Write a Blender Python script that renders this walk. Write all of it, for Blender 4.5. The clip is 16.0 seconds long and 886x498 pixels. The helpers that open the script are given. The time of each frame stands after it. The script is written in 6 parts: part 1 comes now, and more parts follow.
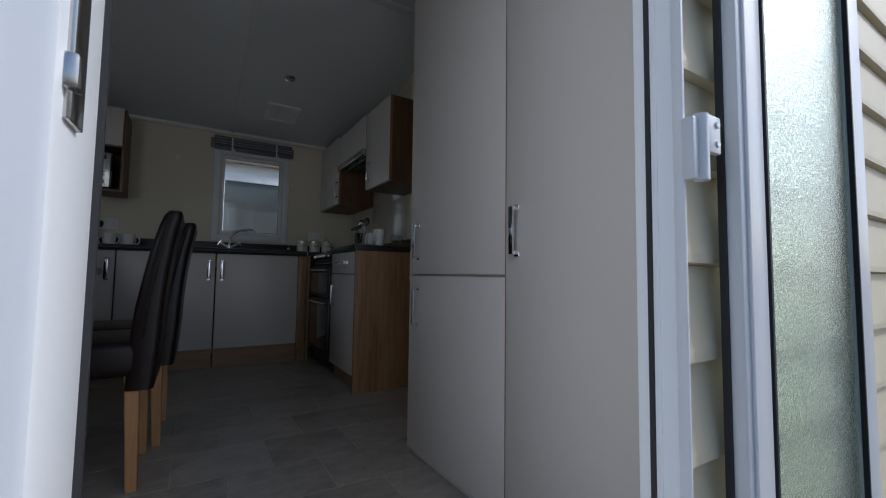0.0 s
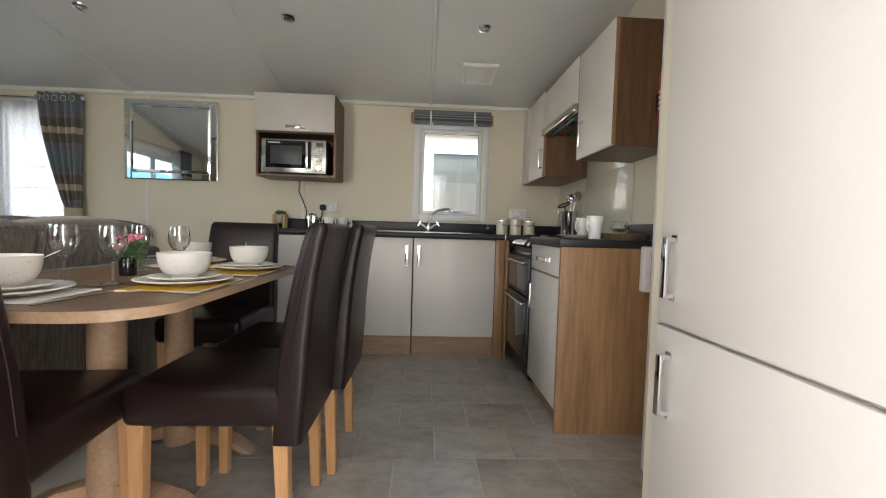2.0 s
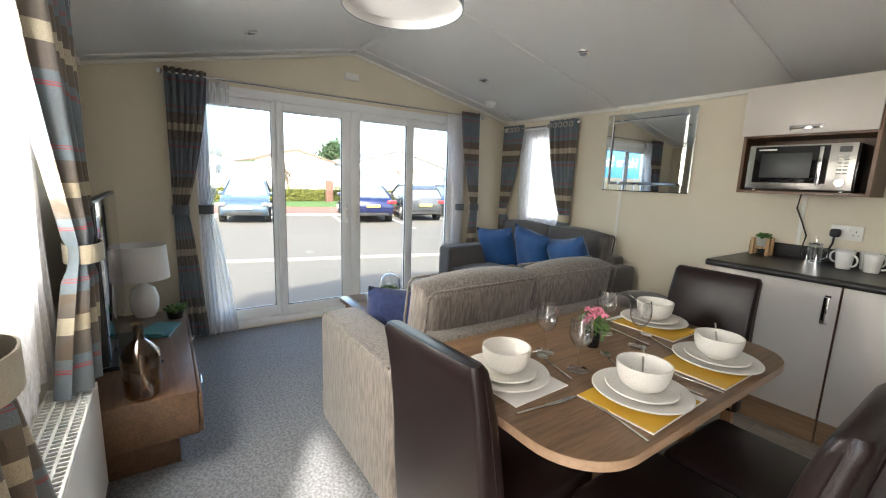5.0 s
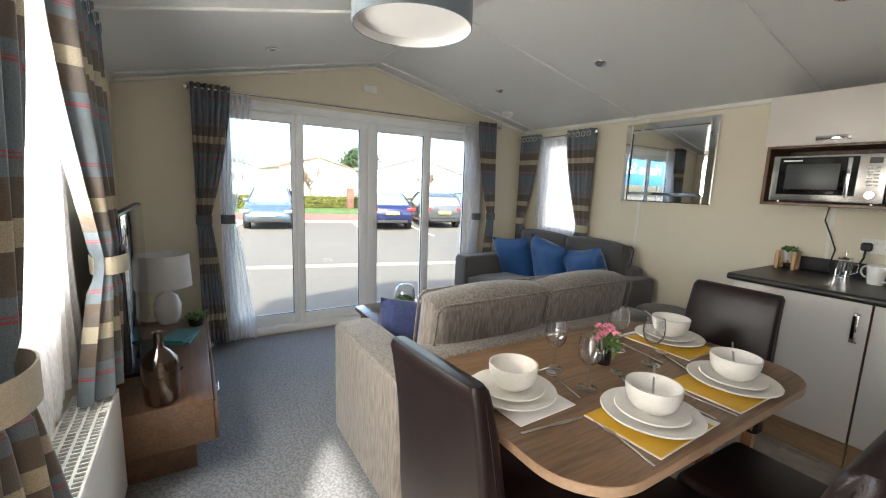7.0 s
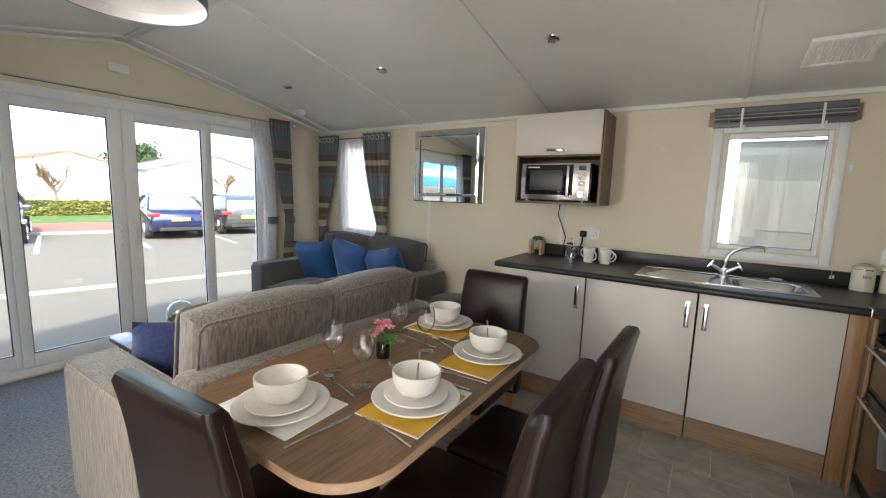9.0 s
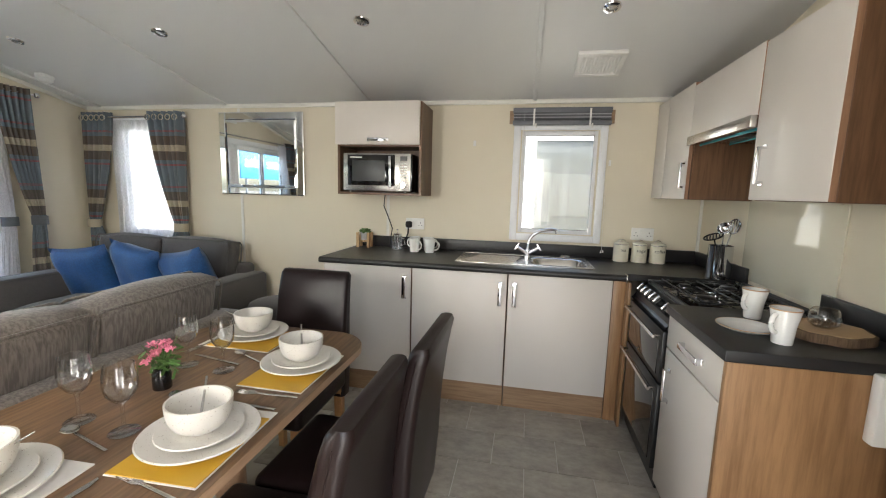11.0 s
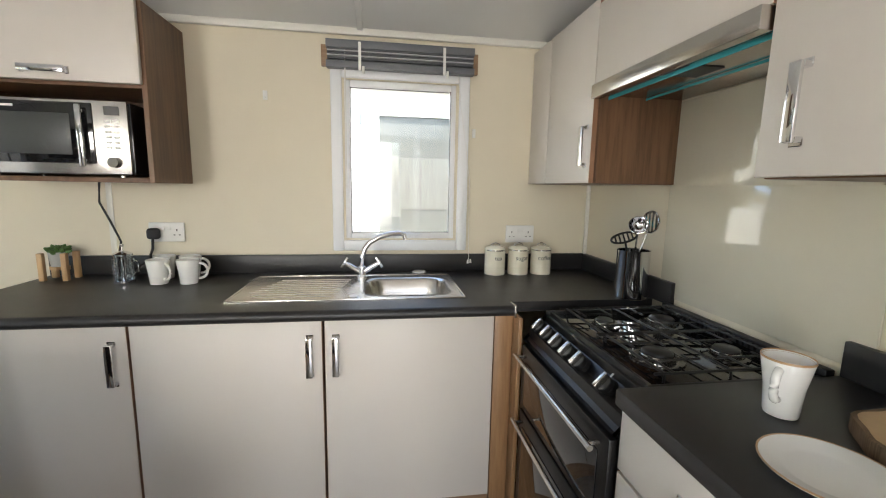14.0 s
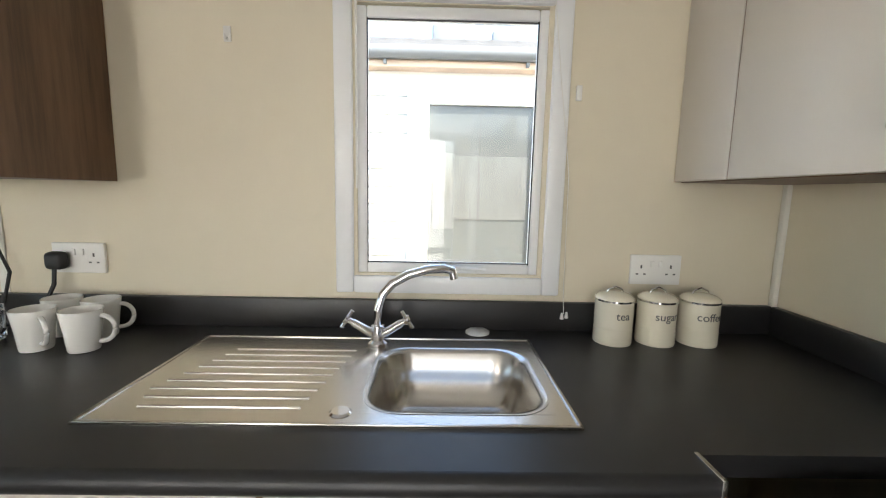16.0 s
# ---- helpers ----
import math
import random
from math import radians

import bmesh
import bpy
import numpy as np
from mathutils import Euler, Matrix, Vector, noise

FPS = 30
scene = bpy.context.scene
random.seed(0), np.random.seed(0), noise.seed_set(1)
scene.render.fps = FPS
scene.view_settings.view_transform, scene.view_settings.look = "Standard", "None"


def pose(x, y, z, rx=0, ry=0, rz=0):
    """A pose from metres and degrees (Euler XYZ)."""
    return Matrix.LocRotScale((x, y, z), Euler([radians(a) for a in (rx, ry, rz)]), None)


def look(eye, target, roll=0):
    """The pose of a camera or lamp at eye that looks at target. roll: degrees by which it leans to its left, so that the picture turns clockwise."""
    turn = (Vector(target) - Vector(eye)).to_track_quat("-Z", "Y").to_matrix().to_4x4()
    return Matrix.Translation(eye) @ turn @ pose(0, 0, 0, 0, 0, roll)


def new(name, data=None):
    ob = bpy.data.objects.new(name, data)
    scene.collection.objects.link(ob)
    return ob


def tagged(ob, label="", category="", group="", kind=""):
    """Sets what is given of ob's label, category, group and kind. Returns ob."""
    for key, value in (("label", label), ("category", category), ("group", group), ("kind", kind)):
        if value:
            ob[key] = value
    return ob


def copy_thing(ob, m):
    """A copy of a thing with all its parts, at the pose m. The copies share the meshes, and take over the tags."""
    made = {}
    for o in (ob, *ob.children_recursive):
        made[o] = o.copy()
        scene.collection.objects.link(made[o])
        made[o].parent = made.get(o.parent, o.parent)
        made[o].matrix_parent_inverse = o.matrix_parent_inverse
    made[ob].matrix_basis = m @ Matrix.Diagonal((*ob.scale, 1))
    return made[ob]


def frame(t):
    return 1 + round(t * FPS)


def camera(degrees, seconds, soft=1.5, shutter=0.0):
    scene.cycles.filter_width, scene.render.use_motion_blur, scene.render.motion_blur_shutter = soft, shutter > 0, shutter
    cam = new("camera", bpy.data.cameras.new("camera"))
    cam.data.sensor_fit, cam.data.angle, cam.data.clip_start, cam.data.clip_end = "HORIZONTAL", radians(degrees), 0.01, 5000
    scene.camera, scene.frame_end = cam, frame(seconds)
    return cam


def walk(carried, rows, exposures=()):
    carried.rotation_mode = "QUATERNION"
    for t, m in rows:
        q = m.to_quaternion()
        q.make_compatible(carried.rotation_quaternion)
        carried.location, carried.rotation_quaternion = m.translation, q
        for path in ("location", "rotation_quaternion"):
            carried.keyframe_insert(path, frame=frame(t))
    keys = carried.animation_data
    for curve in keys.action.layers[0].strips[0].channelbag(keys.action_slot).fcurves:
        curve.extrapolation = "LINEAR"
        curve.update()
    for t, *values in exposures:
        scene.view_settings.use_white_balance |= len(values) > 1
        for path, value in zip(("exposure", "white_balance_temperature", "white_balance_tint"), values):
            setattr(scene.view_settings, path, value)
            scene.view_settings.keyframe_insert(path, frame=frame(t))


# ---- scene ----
cam = camera(94.4, 16.0, soft=1.1)
PATH = [
    (0, (0.217, 0.03, 0.721), (1.252, 1.736, 0.846), 0.8),
    (0.5, (0.341, 0.172, 0.715), (1.237, 1.958, 0.795), 1.0),
    (1, (0.431, 0.346, 0.719), (1.116, 2.225, 0.755), 1.3),
    (1.5, (0.495, 0.511, 0.848), (0.877, 2.474, 0.834), 1.5),
    (2, (0.436, 0.617, 0.921), (0.532, 2.612, 0.83), 1.7),
    (2.5, (0.384, 0.71, 1.029), (0.207, 2.696, 0.869), 1.7),
    (3, (0.314, 0.774, 1.068), (-0.163, 2.705, 0.85), 1.8),
    (3.5, (0.294, 0.863, 1.123), (-0.597, 2.632, 0.85), 1.9),
    (4, (0.277, 0.853, 1.235), (-1.024, 2.338, 0.915), 2.1),
    (4.5, (0.269, 0.824, 1.297), (-1.299, 2.011, 0.936), 2.1),
    (7, (0.294, 0.856, 1.351), (-1.389, 1.892, 1.046), 2.0),
    (7.5, (0.301, 0.874, 1.365), (-1.276, 2.065, 1.063), 2.0),
    (8, (0.342, 0.926, 1.35), (-1.106, 2.277, 1.068), 2.0),
    (8.5, (0.381, 0.948, 1.341), (-0.899, 2.461, 1.072), 2.0),
    (9, (0.398, 0.984, 1.355), (-0.693, 2.639, 1.087), 1.9),
    (9.5, (0.408, 0.995, 1.347), (-0.482, 2.767, 1.089), 1.9),
    (10, (0.439, 1.019, 1.354), (-0.272, 2.87, 1.093), 1.8),
    (12.5, (0.446, 1.529, 1.316), (0.47, 3.509, 1.03), 1.4),
    (13, (0.412, 1.74, 1.332), (0.537, 3.715, 1.041), 1.3),
    (13.5, (0.477, 1.953, 1.31), (0.684, 3.921, 1.02), 1.0),
    (14, (0.561, 2.213, 1.311), (0.858, 4.169, 1.014), 1.1),
    (14.5, (0.622, 2.423, 1.302), (0.938, 4.376, 1.006), 1.0),
    (15, (0.652, 2.651, 1.309), (0.962, 4.605, 1.018), 0.9),
    (15.5, (0.646, 2.853, 1.299), (0.883, 4.818, 1.014), 1.1),
    (16, (0.621, 3.041, 1.291), (0.653, 5.023, 1.023), 1.2),
]
EXPOSE = [(0.0, -0.3, 5400, 10), (0.15, -0.2, 5500, 10), (0.5, 0.85, 6300, 10), (1.0, 1.6, 6400, 10), (1.5, 1.95, 6400, 10), (2.5, 2.75, 6500, 10), (4.0, 2.75, 6500, 10), (7.0, 2.7, 6500, 10), (9.0, 2.62, 6500, 10), (10.0, 2.75, 6500, 10), (12.5, 3.2, 6500, 10), (16.0, 3.0, 6500, 10)]
walk(cam, [(t, look(eye, target, roll)) for t, eye, target, roll in PATH], EXPOSE)

# ---- light ----
SUN_EL = 40.0
sun_way = Vector((-0.88, 0.47, 0)).normalized() * math.cos(radians(SUN_EL)) + Vector((0, 0, -math.sin(radians(SUN_EL))))
world = bpy.data.worlds.new("sky")
scene.world = world
world.use_nodes = True
wn = world.node_tree
sky = wn.nodes.new("ShaderNodeTexSky")
sky.sky_type, sky.sun_disc = "NISHITA", False
sky.sun_elevation, sky.sun_rotation = radians(SUN_EL), math.atan2(-sun_way.x, -sun_way.y)
sky.dust_density = 3.0
wn.nodes["Background"].inputs[1].default_value = 0.15
wn.links.new(sky.outputs[0], wn.nodes["Background"].inputs[0])
sun = new("sun", bpy.data.lights.new("sun", "SUN"))
sun.data.energy, sun.data.angle, sun.data.color = 2.0, radians(2.5), (1.0, 0.95, 0.87)
sun.matrix_world = look((6, -4, 8), Vector((6, -4, 8)) + sun_way)


# area lamps added for skylight, inside the doorway and in the voile-covered window
for nm, at, to, w, h, watts in (("doorway_light", (.45, .50, 1.0), (1.4, 2.1, 1.0), .6, 1.85, 3.2), ("south_window_light", (-1.2, .405, 1.39), (-1.2, 3, 1.2), .72, .9, 11.0)):
    lp = new(nm, bpy.data.lights.new(nm, "AREA"))
    lp.data.shape, lp.data.size, lp.data.size_y, lp.data.energy, lp.data.color = "RECTANGLE", w, h, watts, (1.0, .965, .915)
    lp.matrix_world = look(at, to)


# ---- materials ----
def nodes_of(name):
    m = bpy.data.materials.new(name)
    m.use_nodes = True
    n = m.node_tree
    return m, n, n.nodes["Principled BSDF"]


def mixc(n, a, b, f, blend="MIX"):
    x = n.nodes.new("ShaderNodeMix")
    x.data_type, x.blend_type = "RGBA", blend
    for i, v in ((0, f), (6, a), (7, b)):
        if isinstance(v, bpy.types.NodeSocket):
            n.links.new(v, x.inputs[i])
        elif i == 0:
            x.inputs[i].default_value = v
        else:
            x.inputs[i].default_value = (*v, 1)
    return x.outputs[2]


def coords(n, scale=(1, 1, 1), rnd=False):
    tc = n.nodes.new("ShaderNodeTexCoord")
    mp = n.nodes.new("ShaderNodeMapping")
    mp.inputs["Scale"].default_value = scale
    n.links.new(tc.outputs["Object"], mp.inputs[0])
    if rnd:
        oi = n.nodes.new("ShaderNodeObjectInfo")
        ml = n.nodes.new("ShaderNodeMath")
        ml.operation = "MULTIPLY"
        ml.inputs[1].default_value = 37.0
        n.links.new(oi.outputs["Random"], ml.inputs[0])
        n.links.new(ml.outputs[0], mp.inputs["Location"])
    return mp.outputs[0]


def noise_tex(n, vec, scale, detail=3.0, rough=0.55):
    t = n.nodes.new("ShaderNodeTexNoise")
    t.inputs["Scale"].default_value, t.inputs["Detail"].default_value, t.inputs["Roughness"].default_value = scale, detail, rough
    n.links.new(vec, t.inputs["Vector"])
    return t.outputs["Fac"]


def ramp(n, fac, stops, constant=False):
    r = n.nodes.new("ShaderNodeValToRGB")
    cr = r.color_ramp
    cr.interpolation = "CONSTANT" if constant else "LINEAR"
    while len(cr.elements) < len(stops):
        cr.elements.new(0.5)
    for e, (p, c) in zip(cr.elements, stops):
        e.position, e.color = p, (*c, 1) if len(c) == 3 else c
    n.links.new(fac, r.inputs[0])
    return r.outputs[0]


def bump(n, bsdf, height, strength, dist=0.01):
    b = n.nodes.new("ShaderNodeBump")
    b.inputs["Strength"].default_value, b.inputs["Distance"].default_value = strength, dist
    n.links.new(height, b.inputs["Height"])
    n.links.new(b.outputs[0], bsdf.inputs["Normal"])


def plain(name, c, rough=0.5, metal=0.0, vary=0.08, scale=(1, 1, 1), fine=120.0, coarse=2.5, relief=0.05, coat=0.0, rnd=False):
    """A surface of one colour with slow stains, fine grain and a little relief."""
    m, n, b = nodes_of(name)
    v = coords(n, scale, rnd)
    lo, hi = [x * (1 - vary) for x in c], [min(1, x * (1 + vary)) for x in c]
    f1, f2 = noise_tex(n, v, coarse), noise_tex(n, v, fine, 2)
    col = mixc(n, mixc(n, lo, hi, f1), mixc(n, lo, hi, f2), 0.4)
    n.links.new(col, b.inputs["Base Color"])
    mr = n.nodes.new("ShaderNodeMapRange")
    mr.inputs["To Min"].default_value, mr.inputs["To Max"].default_value = max(0.02, rough * 0.85), min(1, rough * 1.15)
    n.links.new(f1, mr.inputs[0])
    n.links.new(mr.outputs[0], b.inputs["Roughness"])
    b.inputs["Metallic"].default_value, b.inputs["Coat Weight"].default_value = metal, coat
    if relief:
        bump(n, b, f2, relief)
    return m


def wood(name, dark, light, along, rough=0.4, size=1.0):
    """Straight-grained wood whose grain runs along the axis 'x', 'y' or 'z'."""
    m, n, b = nodes_of(name)
    s = [9.0 * size] * 3
    s["xyz".index(along)] = 0.7 * size
    v = coords(n, s, True)
    f1, f2 = noise_tex(n, v, 1.3, 4, 0.6), noise_tex(n, v, 9.0, 4, 0.65)
    c = mixc(n, ramp(n, f1, [(0.3, dark), (0.7, light)]), ramp(n, f2, [(0.35, dark), (0.6, light)]), 0.45)
    n.links.new(c, b.inputs["Base Color"])
    b.inputs["Roughness"].default_value = rough
    bump(n, b, f2, 0.06, 0.004)
    return m


def woven(name, a, c, stretch=(1, 1, 1), rough=0.9, fine=260.0, relief=0.35):
    m, n, b = nodes_of(name)
    v = coords(n, stretch, True)
    f1, f2, f3 = noise_tex(n, v, fine, 2), noise_tex(n, v, 35.0, 3), noise_tex(n, v, 3.0, 2)
    col = mixc(n, mixc(n, a, c, ramp(n, f1, [(0.38, (0, 0, 0)), (0.62, (1, 1, 1))])), mixc(n, a, c, f2), 0.4)
    col = mixc(n, col, mixc(n, a, c, f3), 0.25)
    n.links.new(col, b.inputs["Base Color"])
    b.inputs["Roughness"].default_value = rough
    b.inputs["Sheen Weight"].default_value = 0.25
    bump(n, b, f1, relief, 0.004)
    return m


def plaid(name, dim=1.0):
    m, n, b = nodes_of(name)
    tc = n.nodes.new("ShaderNodeTexCoord")
    sp = n.nodes.new("ShaderNodeSeparateXYZ")
    n.links.new(tc.outputs["Object"], sp.inputs[0])

    def math_node(op, x, y=None):
        q = n.nodes.new("ShaderNodeMath")
        q.operation = op
        for i, w in enumerate((x, y)):
            if isinstance(w, bpy.types.NodeSocket):
                n.links.new(w, q.inputs[i])
            elif w is not None:
                q.inputs[i].default_value = w
        return q.outputs[0]
    z = math_node("FRACT", math_node("DIVIDE", math_node("ADD", sp.outputs[2], 10.0), 0.46))
    br, cr, bl, rd = (0.135, 0.1, 0.07), (0.54, 0.46, 0.32), (0.16, 0.2, 0.23), (0.42, 0.05, 0.06)
    br, cr, bl, rd = [tuple(dim * k for k in q) for q in (br, cr, bl, rd)]
    rows = ramp(n, z, [(0.0, br), (0.16, cr), (0.27, br), (0.43, bl), (0.505, rd), (0.515, bl), (0.525, rd), (0.533, bl), (0.905, rd), (0.915, bl), (0.925, rd), (0.933, bl)], True)
    v = coords(n, (1, 1, 1))
    tw = noise_tex(n, v, 420.0, 2)
    cx = n.nodes.new("ShaderNodeMath")
    cx.operation = "FRACT"
    n.links.new(math_node("DIVIDE", math_node("ADD", sp.outputs[0], 10.0), 0.21), cx.inputs[0])
    col = ramp(n, cx.outputs[0], [(0.0, tuple(dim * k for k in (0.16, 0.13, 0.1))), (0.22, bl), (0.6, br), (0.7, bl)], True)
    c = mixc(n, mixc(n, rows, col, 0.18), (0.03, 0.03, 0.03), ramp(n, tw, [(0.45, (0, 0, 0)), (0.75, (0.5, 0.5, 0.5))]))
    n.links.new(c, b.inputs["Base Color"])
    b.inputs["Roughness"].default_value, b.inputs["Sheen Weight"].default_value = 0.85, 0.2
    bump(n, b, tw, 0.2, 0.003)
    return m


def pane_glass(name, tint=(0.97, 0.99, 0.98), gloss=1.0):
    m, n, b = nodes_of(name)
    n.nodes.remove(b)
    tr, gl, fr, pw, mx = (n.nodes.new(k) for k in ("ShaderNodeBsdfTransparent", "ShaderNodeBsdfGlossy", "ShaderNodeLayerWeight", "ShaderNodeMath", "ShaderNodeMixShader"))
    tr.inputs[0].default_value = (*tint, 1)
    gl.inputs["Roughness"].default_value = 0.01
    fr.inputs[0].default_value = 0.5
    pw.operation, pw.inputs[1].default_value = "POWER", 4.0
    n.links.new(fr.outputs["Facing"], pw.inputs[0])
    ad = n.nodes.new("ShaderNodeMath")
    ad.operation, ad.inputs[1].default_value, ad.inputs[2].default_value = "MULTIPLY_ADD", 0.8 * gloss, 0.035 * gloss
    n.links.new(pw.outputs[0], ad.inputs[0])
    n.links.new(ad.outputs[0], mx.inputs[0])
    n.links.new(tr.outputs[0], mx.inputs[1])
    n.links.new(gl.outputs[0], mx.inputs[2])
    n.links.new(mx.outputs[0], n.nodes["Material Output"].inputs[0])
    return m


def real_glass(name, c=(1, 1, 1), rough=0.0, relief=0.0):
    m, n, b = nodes_of(name)
    b.inputs["Base Color"].default_value = (*c, 1)
    b.inputs["Transmission Weight"].default_value, b.inputs["Roughness"].default_value, b.inputs["IOR"].default_value = 1.0, rough, 1.45
    if relief:
        bump(n, b, noise_tex(n, coords(n), 160.0, 2), relief, 0.01)
    return m


def sheer(name):
    m, n, b = nodes_of(name)
    n.nodes.remove(b)
    tr, df, tl, m1, m2 = (n.nodes.new(k) for k in ("ShaderNodeBsdfTransparent", "ShaderNodeBsdfDiffuse", "ShaderNodeBsdfTranslucent", "ShaderNodeMixShader", "ShaderNodeMixShader"))
    df.inputs[0].default_value = tl.inputs[0].default_value = (0.88, 0.88, 0.9, 1)
    m1.inputs[0].default_value = 0.55
    n.links.new(df.outputs[0], m1.inputs[1])
    n.links.new(tl.outputs[0], m1.inputs[2])
    f = ramp(n, noise_tex(n, coords(n, (1, 1, 0.15)), 300.0, 2), [(0.35, (0.62, 0.62, 0.62)), (0.7, (0.82, 0.82, 0.82))])
    n.links.new(f, m2.inputs[0])
    n.links.new(tr.outputs[0], m2.inputs[1])
    n.links.new(m1.outputs[0], m2.inputs[2])
    n.links.new(m2.outputs[0], n.nodes["Material Output"].inputs[0])
    return m


def tile_material():
    m, n, b = nodes_of("vinyl tile")
    v = coords(n, (1, 1.6, 1), True)
    f1, f2, f3 = noise_tex(n, v, 5.0, 5, 0.62), noise_tex(n, v, 60.0, 3), noise_tex(n, v, 16.0, 4, 0.7)
    c = mixc(n, ramp(n, f1, [(0.3, (0.2, 0.178, 0.148)), (0.7, (0.5, 0.455, 0.39))]), ramp(n, f3, [(0.35, (0.16, 0.145, 0.122)), (0.65, (0.46, 0.42, 0.36))]), 0.4)
    oi = n.nodes.new("ShaderNodeObjectInfo")
    c = mixc(n, c, mixc(n, (0.17, 0.152, 0.127), (0.42, 0.385, 0.33), oi.outputs["Random"]), 0.3)
    n.links.new(c, b.inputs["Base Color"])
    b.inputs["Roughness"].default_value = 0.3
    bump(n, b, f2, 0.08, 0.004)
    return m


WALL = plain("vinyl wallboard cream", (0.69, 0.625, 0.49), 0.55, vary=0.035, fine=260, coarse=1.3, relief=0.04)
CEIL = plain("ceiling board", (0.70, 0.70, 0.68), 0.45, vary=0.03, fine=300, coarse=1.0, relief=0.04)
TRIM = plain("trim white", (0.74, 0.72, 0.66), 0.45, vary=0.04)
UPVC = plain("white plastic frame", (0.8, 0.81, 0.82), 0.3, vary=0.03, relief=0.015)
DARKGASKET = plain("black rubber", (0.02, 0.02, 0.022), 0.6)
DOORW = plain("cashmere cupboard laminate", (0.63, 0.585, 0.535), 0.38, vary=0.03, fine=240, coarse=1.6, relief=0.03)
CARCASS_W = wood("walnut laminate upright", (0.07, 0.034, 0.016), (0.19, 0.1, 0.05), "z", 0.4, 0.7)
PANEL_W = wood("walnut panel pale", (0.17, 0.085, 0.036), (0.37, 0.21, 0.1), "z", 0.4, 0.6)
PLINTH_W = wood("walnut plinth", (0.19, 0.11, 0.06), (0.36, 0.23, 0.13), "x", 0.42)
EDGE_W = wood("brown edging", (0.2, 0.1, 0.055), (0.34, 0.19, 0.11), "z", 0.45)
TABLE_W = wood("walnut table top", (0.075, 0.038, 0.019), (0.26, 0.155, 0.083), "y", 0.34)
TABLE_E = wood("table edge beech", (0.32, 0.2, 0.12), (0.48, 0.32, 0.2), "y", 0.4)
OAK = wood("oak leg", (0.36, 0.18, 0.07), (0.56, 0.31, 0.135), "z", 0.4)
STAND_W = wood("walnut stand", (0.07, 0.038, 0.02), (0.17, 0.095, 0.052), "x", 0.35)
BAMBOO = wood("bamboo", (0.4, 0.24, 0.11), (0.6, 0.4, 0.21), "z", 0.45)
WORKTOP = plain("charcoal worktop", (0.021, 0.0203, 0.0207), 0.38, vary=0.3, fine=500, coarse=9, relief=0.08)
CHROME = plain("polished chrome", (0.78, 0.78, 0.8), 0.07, 1.0, vary=0.02, relief=0)
SINKSTEEL = plain("satin steel", (0.66, 0.63, 0.59), 0.24, 1.0, vary=0.03, fine=400, coarse=4, relief=0.008)
STEEL = plain("brushed stainless steel", (0.6, 0.58, 0.55), 0.24, 1.0, vary=0.05, scale=(1, 8, 1), fine=200, relief=0.01)
BLACKM = plain("black enamel", (0.007, 0.007, 0.0075), 0.34, vary=0.2)
BLACKG = plain("black glass", (0.008, 0.008, 0.009), 0.05, vary=0.1, relief=0, coat=0.5)
LEATHER = plain("dark brown leather", (0.0135, 0.0072, 0.0069), 0.33, vary=0.25, fine=300, coarse=5, relief=0.1)
LEATHER.node_tree.nodes["Principled BSDF"].inputs["Specular IOR Level"].default_value = 0.3
CERAMIC = plain("speckled cream stoneware", (0.72, 0.69, 0.63), 0.3, vary=0.06, fine=150, relief=0.02, coat=0.2)
_n = CERAMIC.node_tree
_b = _n.nodes["Principled BSDF"]
_sp = ramp(_n, noise_tex(_n, coords(_n), 230.0, 2, .6), [(0.66, (0, 0, 0)), (0.7, (.75, .75, .75))])
_n.links.new(mixc(_n, (0.72, 0.69, 0.63), (0.2, 0.13, 0.08), _sp), _b.inputs["Base Color"])
WHITECHINA = plain("white china", (0.78, 0.77, 0.74), 0.15, vary=0.02, relief=0, coat=0.4)
GOLDRIM = plain("brown glaze rim", (0.4, 0.24, 0.12), 0.3)
MUSTARD = plain("mustard mat", (0.62, 0.36, 0.03), 0.45, vary=0.08, fine=300)
WHITEMAT = plain("white mat", (0.75, 0.73, 0.7), 0.5, vary=0.04)
SOFA = woven("taupe chenille", (0.06, 0.05, 0.043), (0.27, 0.235, 0.205), (1, 1, 0.13), 0.85, 110.0, 0.55)
SOFA2 = woven("grey weave", (0.055, 0.05, 0.049), (0.13, 0.12, 0.115), (1, 1, 1), 0.88, 200.0)
BLUE = woven("blue velvet", (0.003, 0.045, 0.16), (0.007, 0.085, 0.26), (1, 1, 1), 0.6, 90.0, 0.2)
NAVY = woven("navy knit", (0.012, 0.02, 0.075), (0.03, 0.05, 0.15), (1, 1, 1), 0.9, 50.0, 0.6)
CARPET = woven("grey carpet", (0.055, 0.058, 0.063), (0.31, 0.315, 0.325), (1, 1, 1), 0.95, 75.0, 0.9)
PLAID = plaid("plaid curtain cloth")
PLAIDS = plaid("plaid shade cloth", 1.25)
TIE = woven("grey tie cloth", (0.09, 0.1, 0.11), (0.15, 0.165, 0.18))
CREAMTIE = woven("cream tie cloth", (0.38, 0.32, 0.22), (0.5, 0.44, 0.33))
SHEER = sheer("white voile")
GLASS = pane_glass("window glass")
TABLEGLASS = pane_glass("wine glass", (0.975, 0.98, 0.98), 2.6)
FROST = real_glass("frosted glass", (0.8, 0.95, 0.88), 0.25, 0.3)
AMBER = pane_glass("amber glass", (0.66, 0.5, 0.28), 2.2)
WHITEPL = plain("white plastic", (0.78, 0.77, 0.74), 0.35, vary=0.03)
